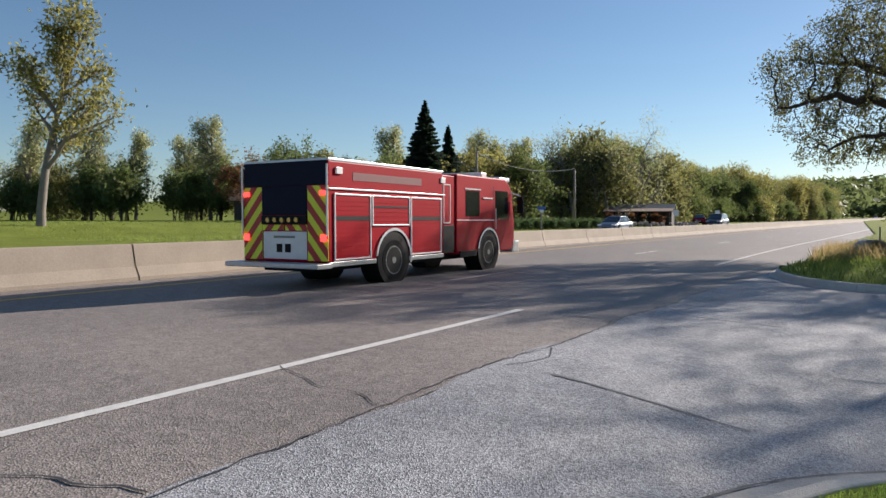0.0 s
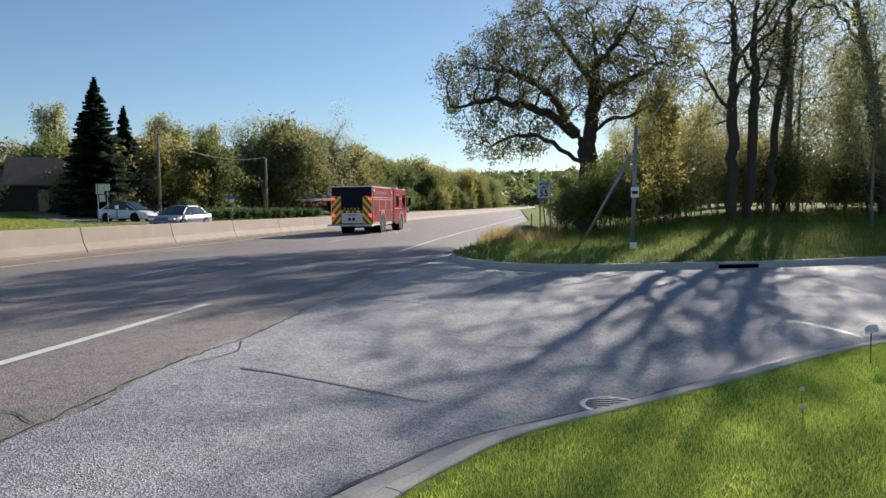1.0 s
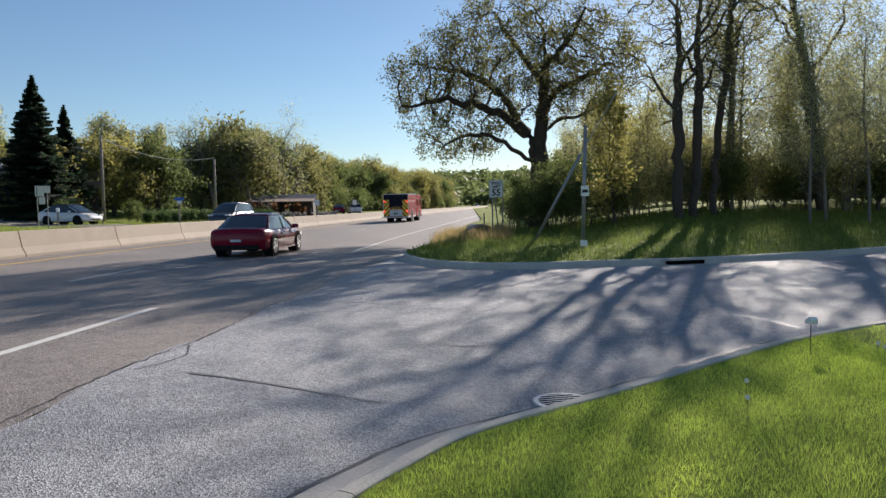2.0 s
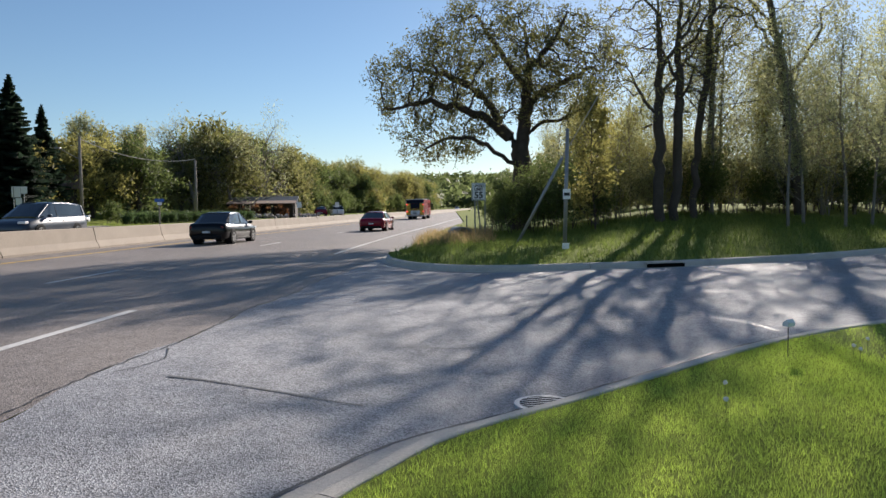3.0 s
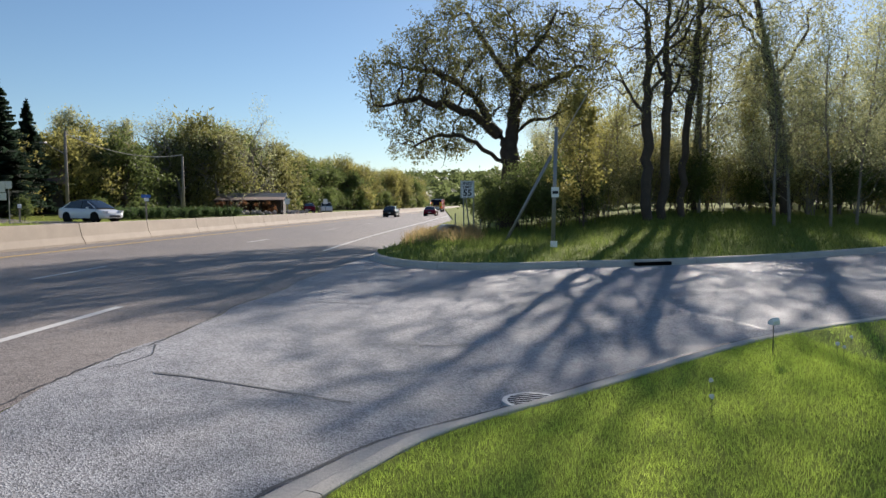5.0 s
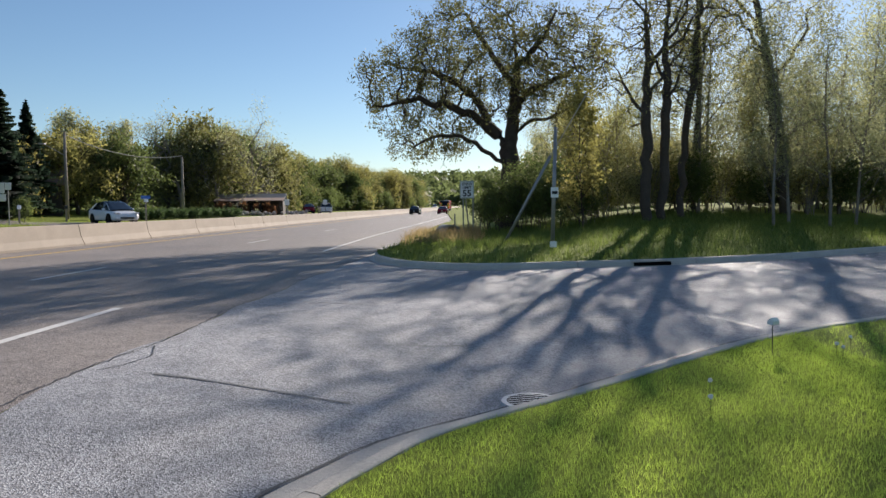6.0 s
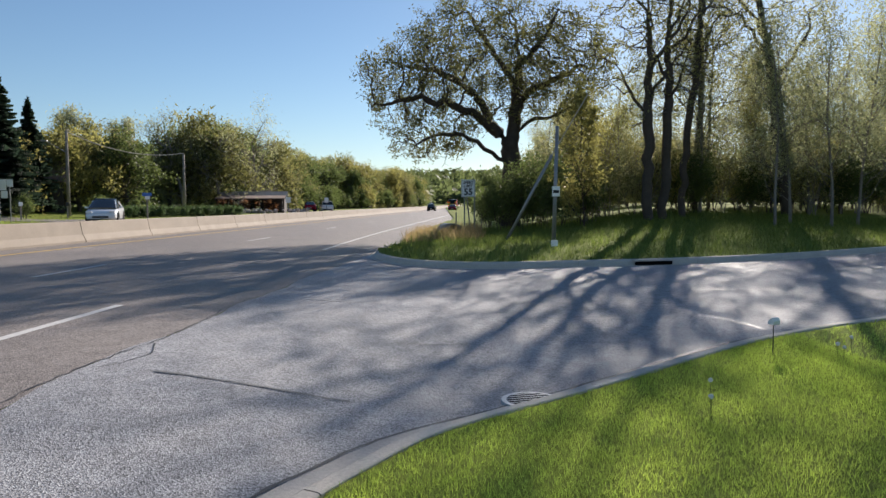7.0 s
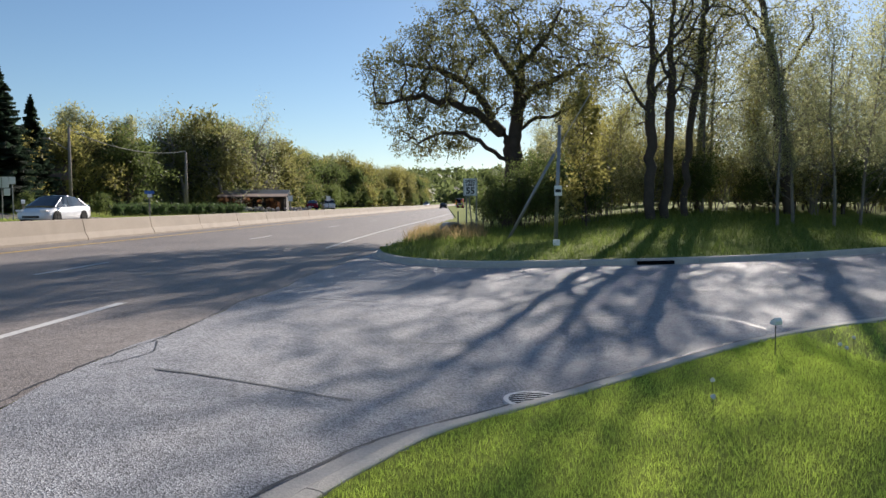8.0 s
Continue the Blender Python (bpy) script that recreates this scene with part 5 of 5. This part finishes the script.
VAN = dict(body=((-0.5, 0.80, 0.45, 0.95), (-0.49, 0.93, 0.32, 1.10), (-0.44, 0.98, 0.26, 1.12), (-0.30, 1.0, 0.22, 1.10), (0.0, 1.0, 0.20, 1.08), (0.2, 1.0, 0.20, 1.06), (0.30, 0.99, 0.22, 1.02), (0.42, 0.95, 0.24, 0.90), (0.48, 0.86, 0.27, 0.76), (0.5, 0.72, 0.32, 0.62)),
           house=((-0.49, 0.80, 1.12), (-0.46, 0.74, 1.66), (-0.20, 0.74, 1.76), (0.05, 0.73, 1.75), (0.12, 0.72, 1.68), (0.32, 0.78, 1.05)), roof=(-0.45, 0.10))


def car(name, kind, paint, length, width, tall, radius, label, category="car", rim=None, trim=None, base=0.29):
    """A car along +y: body, glass, roof, pillars, lamps, mirrors and wheels."""
    root = empty(name)
    tagged(root, label, category)
    hw = width / 2
    secs = []
    for u, w, zb, zt in kind["body"]:
        w, zb, zt = w * hw, zb * tall, zt * tall
        secs.append((u * length, [(0, zb), (w * 0.90, zb), (w * 0.985, zb + 0.10), (w, zb + (zt - zb) * 0.5), (w * 0.97, zt - 0.07), (w * 0.86, zt - 0.01), (w * 0.5, zt + 0.015), (0, zt + 0.02)]))
    part("body", loft(secs), paint, root, shade=True)
    secs, belt = [], []
    for u, w, z in kind["house"]:
        zb = 0.90 * tall if kind is SEDAN else (0.98 * tall if kind is CROSSOVER else 1.06 * tall)
        z *= tall
        top = max(z, zb + 0.02)
        ww = w * hw
        wb = hw * 0.885
        secs.append((u * length, [(0, zb - 0.15), (wb, zb - 0.06), (ww + (wb - ww) * (1 - min(1, (top - zb) / 0.4)), top - 0.05), (ww * 0.82, top - 0.005), (0, top + 0.01)]))
    part("glass", loft(secs), CAR_GLASS, root, "dark tinted glass")
    house = [(u * length, w * hw, z * tall) for u, w, z in kind["house"]]
    r0, r1 = kind["roof"][0] * length, kind["roof"][1] * length

    def roof_at(y):
        for (ya, wa, za), (yb, wb, zb) in zip(house, house[1:]):
            if ya <= y <= yb:
                t = (y - ya) / (yb - ya)
                return wa + (wb - wa) * t, za + (zb - za) * t
        return house[0][1:]
    secs = []
    for k in range(7):
        y = r0 + (r1 - r0) * k / 6
        w, z = roof_at(y)
        secs.append((y, [(0, z - 0.03), (w * 0.98, z - 0.075), (w * 1.005, z - 0.045), (w * 0.84, z + 0.008), (0, z + 0.022)]))
    part("roof", loft(secs), paint if kind is not CROSSOVER else CAR_GLASS, root, shade=True)
    zb = (0.90 if kind is SEDAN else (0.98 if kind is CROSSOVER else 1.06)) * tall
    for sgn in (-1, 1):
        for (ya, yb, r) in ((house[-1][0] - 0.10, r1 - 0.03, 0.032), (house[0][0] + 0.18, r0 + 0.05, 0.055), (0.0, 0.02, 0.028)):
            w, z = roof_at(yb)
            part("pillar", tube((sgn * hw * 0.865, ya, zb - 0.02), (sgn * w * 0.98, yb, z - 0.055), r, r * 0.8, 8), paint if r > 0.03 else DARK_TRIM, root)
        if trim:
            bm = bmesh.new()
            pts = [(house[0][0] + 0.25, hw * 0.90, zb)] + [(y, roof_at(y)[0] * 1.01, roof_at(y)[1] - 0.06) for y in (r0, (r0 + r1) / 2, r1)] + [(house[-1][0] - 0.15, hw * 0.90, zb)]
            for a, b in zip(pts, pts[1:]):
                add_tube(bm, (sgn * a[1], a[0], a[2]), (sgn * b[1], b[0], b[2]), 0.018, 0.018, 6)
            part("window_trim", bm, trim, root)
        part("mirror", boxed(min(sgn * (hw - 0.02), sgn * (hw + 0.17)), max(sgn * (hw - 0.02), sgn * (hw + 0.17)), length * 0.165, length * 0.165 + 0.12, zb - 0.02, zb + 0.11, 0.03), paint, root)
        for y in (-0.10, 0.12):
            part("door_handle", boxed(min(sgn * hw * 0.975, sgn * (hw + 0.02)), max(sgn * hw * 0.975, sgn * (hw + 0.02)), y * length, y * length + 0.2, zb - 0.16, zb - 0.12, 0.008), trim or paint, root)
        part("tail_lamp", boxed(min(sgn * hw * 0.52, sgn * hw * 0.87), max(sgn * hw * 0.52, sgn * hw * 0.87), -length * 0.494, -length * 0.45, zb - 0.19, zb - 0.08, 0.03), TAIL_OFF, root)
        part("head_lamp", boxed(min(sgn * hw * 0.52, sgn * hw * 0.90), max(sgn * hw * 0.52, sgn * hw * 0.90), length * 0.44, length * 0.492, zb - 0.30, zb - 0.19, 0.03), WHITE_LAMP, root)
        part("sill", boxed(min(sgn * hw * 0.9, sgn * hw * 1.005), max(sgn * hw * 0.9, sgn * hw * 1.005), -length * 0.22, length * 0.22, 0.20 * tall, 0.27 * tall, 0.015), DARK_TRIM if not trim else paint, root)
    part("rear_bumper", boxed(-hw * 0.78, hw * 0.78, -length * 0.503, -length * 0.47, 0.25 * tall, 0.42 * tall, 0.03), DARK_TRIM, root)
    plate = part("number_plate", boxed(-0.16, 0.16, -length * 0.508, -length * 0.485, 0.52 * tall, 0.60 * tall, 0.004), PLATE, root)
    part("grille", boxed(-hw * 0.5, hw * 0.5, length * 0.488, length * 0.503, 0.34 * tall, 0.46 * tall, 0.02), DARK_TRIM, root)
    wheels = []
    for y in (-base * length, base * length * 1.03):
        for sgn in (-1, 1):
            bm = bmesh.new()
            bmesh.ops.create_cone(bm, cap_ends=True, segments=28, radius1=radius * 1.13, radius2=radius * 1.13, depth=0.30, matrix=pose(sgn * (hw - 0.135), y, radius * 1.02, 0, 90, 0))
            part("wheel_arch", bm, DARK_TRIM, root)
            wheels.append(wheel(root, sgn * (hw - 0.08), y, radius, 0.22, rim or ALLOY))
    return root, wheels


def chevrons(parent, x0, x1, z0, z1, y, slope, name="chevron_panel"):
    """A yellow panel with slanting red stripes, on the truck's back."""
    panel = part(name, boxed(x0, x1, y - 0.012, y, z0, z1), CHEVRON_YELLOW, parent)
    pitch, red = 0.42, 0.21
    span = (x1 - x0) * abs(slope)
    k = -1
    while True:
        zc = z0 - span + k * pitch
        k += 1
        if zc > z1 + span:
            break
        bm = bmesh.new()
        dz = slope * (x1 - x0)
        vs = [bm.verts.new(p) for p in ((x0, y - 0.017, zc), (x1, y - 0.017, zc + dz), (x1, y - 0.017, zc + dz + red), (x0, y - 0.017, zc + red))]
        bm.faces.new(vs)
        for co, no in (((0, 0, z0), (0, 0, -1)), ((0, 0, z1), (0, 0, 1))):
            bmesh.ops.bisect_plane(bm, geom=bm.verts[:] + bm.edges[:] + bm.faces[:], plane_co=co, plane_no=no, clear_outer=True)
        if len(bm.faces):
            part("stripe", bm, CHEVRON_RED, panel)
        else:
            bm.free()


def roll_door(parent, x, y0, y1, z0, z1, slats=True):
    """A roll-up compartment door with a bright frame; x is the body's side."""
    s = 1 if x > 0 else -1

    def bx(a, b, c, d, e, f, bev=0.0):
        return boxed(min(a, b), max(a, b), c, d, e, f, bev)
    door = part("roll_up_door", bx(x, x + s * 0.012, y0, y1, z0, z1), RED_PAINT, parent)
    t = 0.035
    for c, d, e, f in ((y0 - t, y1 + t, z1, z1 + t), (y0 - t, y1 + t, z0 - t, z0), (y0 - t, y0, z0, z1), (y1, y1 + t, z0, z1)):
        part("door_frame", bx(x, x + s * 0.03, c, d, e, f, 0.006), CHROME, door)
    n = int((z1 - z0) / 0.09)
    bm = bmesh.new()
    for k in range(1, n):
        z = z0 + (z1 - z0) * k / n
        add_box(bm, min(x + s * 0.011, x + s * 0.017), max(x + s * 0.011, x + s * 0.017), y0 + 0.01, y1 - 0.01, z - 0.035, z + 0.03)
    part("slats", bm, RED_PAINT, door)
    part("door_band", bx(x + s * 0.0175, x + s * 0.020, y0 + 0.02, y1 - 0.02, z0 + (z1 - z0) * 0.60, z0 + (z1 - z0) * 0.67), DARK_TRIM, door, "dark reflective band")


def fire_truck():
    root = empty("fire_engine")
    tagged(root, "red fire engine with yellow-red chevrons on its rear", "fire engine")
    W, H, B = 1.18, 2.68, 0.46
    R0, R1 = -2.3, 2.22
    part("body", boxed(-W, W, R0, R1, 0.55, H - 0.06, 0.02), RED_PAINT, root)
    part("roof_cap", boxed(-W - 0.005, W + 0.005, R0 - 0.01, R1, H - 0.06, H, 0.015), SILVER_PANEL, root)
    for s in (-1, 1):
        X = s * W
        roll_door(root, X, -2.10, -0.92, 0.62, 1.93)
        roll_door(root, X, -0.80, 0.62, 1.32, 1.93)
        roll_door(root, X, 0.74, 2.08, 0.62, 1.93)
        a, b = min(X, X + s * 0.03), max(X, X + s * 0.03)
        part("trim_rail", boxed(a, b, R0, R1 + 0.1, 2.04, 2.075, 0.006), CHROME, root)
        part("rub_rail", boxed(a, b, R0, -0.70, B, 0.56, 0.01), TREAD_PLATE, root)
        part("rub_rail", boxed(a, b, 0.62, R1, B, 0.56, 0.01), TREAD_PLATE, root)
        part("scene_light", boxed(a, b + 0.01 * (s > 0), R0 + 0.22, R0 + 0.42, 2.36, 2.50, 0.01), WHITE_LAMP, root)
        part("scene_light", boxed(a, b, R1 - 0.12, R1 + 0.10, 2.36, 2.50, 0.01), WHITE_LAMP, root)
        part("lettering_bar", boxed(min(X, X + s * 0.006), max(X, X + s * 0.006), -1.5, 1.2, 2.25, 2.42), mat("dark_lettering", (0.12, 0.006, 0.010), 0.5), root)
        n = 18
        for y0, r in ((0.0, 0.66), (4.8, 0.62)):
            bm = bmesh.new()
            for k in range(n):
                t0, t1 = math.pi * k / n - 0.15, math.pi * (k + 1) / n - 0.15
                p = [(X + s * 0.035, y0 + q * math.cos(t), 0.52 + q * math.sin(t)) for q, t in ((r, t0), (r + 0.06, t0), (r + 0.06, t1), (r, t1))]
                bm.faces.new([bm.verts.new(c) for c in p])
            part("fender_trim", bm, CHROME, root)
        for y0 in (0.0, 4.8):
            bm = bmesh.new()
            bmesh.ops.create_cone(bm, cap_ends=True, segments=32, radius1=0.65, radius2=0.65, depth=0.5, matrix=pose(X - s * 0.235, y0, 0.56, 0, 90, 0))
            part("wheel_arch", bm, DARK_TRIM, root)
    # pump panel and cab
    part("pump_module", boxed(-W + 0.04, W - 0.04, R1 + 0.003, 2.92, 0.62, H - 0.10, 0.02), RED_PAINT, root)
    for s in (-1, 1):
        X = s * (W - 0.04)
        a, b = min(X, X + s * 0.02), max(X, X + s * 0.02)
        part("pump_panel", boxed(a, b, R1 + 0.06, 2.86, 0.55, 1.28, 0.008), DARK_TRIM, root)
        door = part("pump_door", boxed(a, b, R1 + 0.10, 2.62, 1.36, 2.32, 0.008), RED_PAINT, root)
        for c, d, e, f in ((R1 + 0.07, R1 + 0.10, 1.33, 2.35), (2.62, 2.65, 1.33, 2.35), (R1 + 0.10, 2.62, 2.32, 2.35), (R1 + 0.10, 2.62, 1.33, 1.36)):
            part("door_frame", boxed(a, b + 0.008, c, d, e, f), CHROME, door)
    cab = part("cab", profile_x([(2.95, 0.50), (6.35, 0.50), (6.55, 0.62), (6.58, 1.25), (6.40, 2.25), (6.15, 2.52), (5.9, H - 0.04), (2.95, H - 0.04)], -W, W, 0.03), RED_PAINT, root)
    part("cab_visor", boxed(-W + 0.05, W - 0.05, 5.6, 6.35, H - 0.10, H + 0.02, 0.03), WHITE_PAINT, cab)
    for s in (-1, 1):
        X = s * W
        a, b = min(X, X + s * 0.008), max(X, X + s * 0.008)
        part("crew_window", boxed(a, b, 3.45, 4.25, 1.52, 2.22, 0.003), CAR_GLASS, cab)
        part("cab_window", boxed(a, b, 5.25, 6.10, 1.45, 2.28, 0.003), CAR_GLASS, cab)
        part("chrome_strip", boxed(a, b + 0.01, 2.95, 5.15, 1.40, 1.43), CHROME, cab)
        part("visor_strip", boxed(a, b + 0.01, 3.40, 4.3, 2.25, 2.285), CHROME, cab)
        part("lamp_bar", boxed(a, b + 0.02, 4.45, 5.05, 2.02, 2.06), WHITE_LAMP, cab)
        part("door_seam", boxed(a, b - 0.004 * (s > 0), 5.12, 5.14, 0.7, 2.4), DARK_TRIM, cab)
        part("grab_handle", tube((X + s * 0.05, 5.20, 1.15), (X + s * 0.05, 5.20, 1.75), 0.015, 0.015, 8), CHROME, cab)
        part("step", boxed(a, b + 0.02, 3.1, 4.05, 0.42, 0.58, 0.01), DARK_TRIM, cab)
        arm = part("mirror_arm", tube((X, 6.30, 2.25), (X + s * 0.22, 6.55, 2.15), 0.02, 0.02, 8), CHROME, cab)
        part("side_mirror", boxed(min(X + s * 0.12, X + s * 0.32), max(X + s * 0.12, X + s * 0.32), 6.5, 6.6, 1.62, 2.12, 0.03), DARK_TRIM, cab)
    part("windshield", profile_x([(6.572, 1.40), (6.415, 2.22), (6.425, 2.225), (6.585, 1.40)], -1.05, 1.05), CAR_GLASS, cab)
    part("front_bumper", boxed(-W, W, 6.45, 6.95, 0.42, 0.78, 0.04), TREAD_PLATE, root)
    part("light_bar", boxed(-0.85, 0.85, 5.0, 5.35, H - 0.03, H + 0.14, 0.03), WHITE_LAMP, root)
    part("roof_vent", boxed(-0.4, 0.4, 1.2, 1.9, H, H + 0.08, 0.02), WHITE_PAINT, root)
    part("roof_box", boxed(0.3, 0.8, 2.3, 2.8, H - 0.1, H + 0.04, 0.02), WHITE_PAINT, root)
    part("antenna", tube((0.6, 4.0, H - 0.05), (0.6, 4.0, H + 0.7), 0.008, 0.006, 6), DARK_TRIM, root)
    # rear face
    Y = R0
    part("hose_cover", boxed(-W + 0.02, W - 0.02, Y - 0.02, Y - 0.002, 2.13, H - 0.05, 0.006), COVER, root)
    part("hose_curtain", boxed(-0.63, 0.63, Y - 0.022, Y - 0.002, 1.52, 2.127, 0.006), COVER, root)
    chevrons(root, 0.64, W, 0.58, 2.12, Y - 0.002, -1.15)
    chevrons(root, -W, -0.64, 0.58, 2.12, Y - 0.002, 1.15)
    chevrons(root, -0.63, -0.02, 1.20, 1.32, Y - 0.002, 1.15, "chevron_band")
    chevrons(root, 0.02, 0.63, 1.20, 1.32, Y - 0.002, -1.15, "chevron_band")
    part("tool_tray", boxed(-0.63, 0.63, Y - 0.05, Y - 0.002, 1.33, 1.51, 0.01), DARK_TRIM, root)
    for k in range(5):
        part("hose_coupling", tube((-0.4 + 0.2 * k, Y - 0.11, 1.42), (-0.4 + 0.2 * k, Y - 0.04, 1.42), 0.05, 0.05, 12), mat("brass", (0.45, 0.30, 0.10), 0.35, 0.8), root)
    panel = part("rear_panel", boxed(-0.60, 0.62, Y - 0.02, Y - 0.002, 0.60, 1.18, 0.008), SILVER_PANEL, root)
    for x0, x1 in ((-0.22, -0.06), (0.02, 0.18)):
        part("lettering_bar", boxed(x0, x1, Y - 0.025, Y - 0.021, 0.74, 0.92), DARK_TRIM, panel)
    part("lettering_bar", boxed(-0.30, 0.30, Y - 0.025, Y - 0.021, 1.04, 1.09), POST_GREY, panel)
    part("tailboard", boxed(-W - 0.12, W + 0.10, Y - 0.46, Y - 0.003, 0.44, 0.54, 0.015), TREAD_PLATE, root)
    for s in (-1, 1):
        part("tail_lamp", boxed(min(s * 0.98, s * 1.16), max(s * 0.98, s * 1.16), Y - 0.05, Y - 0.02, 1.92, 2.02, 0.01), TAIL_LIT, root)
        part("tail_lamp", boxed(min(s * 1.0, s * 1.16), max(s * 1.0, s * 1.16), Y - 0.05, Y - 0.02, 0.98, 1.12, 0.01), TAIL_LIT, root)
        part("grab_rail", tube((s * (W + 0.005), Y - 0.05, 1.1), (s * (W + 0.005), Y - 0.05, 2.55), 0.02, 0.02, 8), CHROME, root)
    part("underframe", boxed(-0.7, 0.7, -2.2, 6.2, 0.34, 0.55), DARK_TRIM, root)
    wheels = []
    for y in (0.0, 4.8):
        for s in (-1, 1):
            wheels.append(wheel(root, s * (W - 0.13), y, 0.50, 0.30, POST_GREY, 8 if y > 1 else 1))
    return root, wheels


truck, truck_wheels = fire_truck()
red_car, red_wheels = car("coupe", SEDAN, MAROON, 4.65, 1.76, 0.92, 0.32, "maroon four-door coupe with bright window trim", trim=CHROME)
black_car, black_wheels = car("sedan", SEDAN, BLACK_PAINT, 4.5, 1.74, 1.0, 0.31, "black sedan with dark tinted windows", rim=STEEL)
white_car, white_wheels = car("crossover", CROSSOVER, WHITE_PAINT, 4.75, 1.90, 1.0, 0.35, "white electric crossover with black glass roof", rim=DARK_TRIM)
silver_car, silver_wheels = car("sedan", SEDAN, SILVER_PAINT, 4.6, 1.78, 1.0, 0.32, "silver sedan with dark windshield")
van, van_wheels = car("minivan", VAN, NAVY_PAINT, 5.0, 1.92, 1.0, 0.34, "dark blue minivan with roof rails", category="van")
far_car, far_wheels = car("sedan", SEDAN, WHITE_PAINT, 4.5, 1.75, 1.0, 0.32, "white sedan far down the highway")
far_car_b, far_wheels_b = car("crossover", CROSSOVER, BLACK_PAINT, 4.5, 1.8, 1.0, 0.34, "dark crossover far down the highway")
parked, _ = car("hatchback", CROSSOVER, MAROON, 4.3, 1.75, 0.95, 0.32, "dark red hatchback parked beside the stand")
parked.matrix_basis = pose(-20.4, 108.5, land_z(-20.4, 108.5), 0, 0, 15)
parked_b, _ = car("minivan", VAN, WHITE_PAINT, 4.9, 1.85, 0.95, 0.35, "pale minivan parked beside the stand", category="van")
parked_b.matrix_basis = pose(-18.2, 110.5, land_z(-18.2, 110.5), 0, 0, 15)


def road_rows(y0, speed, lanes, times, surface):
    """Rows along the highway: y at time 0, speed, and [(t, offset)] for the lane."""
    rows = []
    for t in times:
        y = y0 + speed * t
        for (ta, sa), (tb, sb) in zip(lanes, lanes[1:]):
            if t <= tb:
                s = sa + (sb - sa) * max(0.0, min(1.0, (t - ta) / (tb - ta)))
                break
        else:
            s = lanes[-1][1]
        x = bend(y) + s
        d = 1.5
        turn = -math.degrees(math.atan2(bend(y + d) - bend(y - d), 2 * d))
        pitch = math.degrees(math.atan2(surface(x, y + d) - surface(x, y - d), 2 * d))
        m = pose(x, y, surface(x, y) + 0.003, 0, 0, turn) @ pose(0, 0, 0, pitch, 0, 0)
        rows.append((t, m if speed > 0 else m @ pose(0, 0, 0, 0, 0, 180)))
    return rows


def spin(wheels, step):
    """Turn the wheels by step degrees at each step."""
    for w in wheels:
        x, y, z = w.matrix_basis.translation
        walk(w, [(k / 30, pose(x, y, z, -step * k)) for k in range(0, 241)])


def highway_surface(x, y):
    return rise(y)


def far_surface(x, y):
    return land_z(x, y) + 0.02


def motions():
    times = [0.25 * k for k in range(33)]
    walk(truck, road_rows(13.3, 27.7, [(0, -10.45), (1.5, -9.6), (8, -9.6)], times, highway_surface))
    walk(red_car, road_rows(13.8 - 26.0 * 1.7 + 1.35, 26.0, [(0, -7.2), (1.7, -7.15), (2.8, -6.6), (8, -6.5)], times, highway_surface))
    walk(black_car, road_rows(25.5 - 30.0 * 2.8 + 1.25, 30.0, [(0, -11.0), (8, -11.1)], times, highway_surface))
    walk(silver_car, road_rows(61.5, -21.0, [(0, -20.9), (8, -20.9)], times, far_surface))
    walk(van, road_rows(96.1, -20.7, [(0, -20.5), (8, -20.5)], times, far_surface))
    walk(far_car, road_rows(400, -22.0, [(0, -19.5), (8, -19.5)], times, far_surface))
    walk(far_car_b, road_rows(450, -24.0, [(0, -22.5), (8, -22.5)], times, far_surface))
    walk(white_car, [(t, pose(x, y, far_surface(x, y), 0, 0, turn)) for t, x, y, turn in (
        (0, -31.5, 54.3, -102), (1.7, -31.5, 54.3, -102), (2.8, -30.9, 54.2, -102), (3.5, -29.7, 53.8, -104), (4.5, -27.0, 52.3, -108),
        (5.3, -25.0, 51.5, -118), (6.0, -23.6, 50.8, -133), (6.5, -22.9, 49.3, -147), (7.0, -22.5, 47.1, -162), (7.5, -22.4, 44.3, -174), (8.0, -22.5, 40.7, -181))])
    spin(truck_wheels, 76)
    spin(red_wheels, 82)
    spin(black_wheels, 84)


motions()
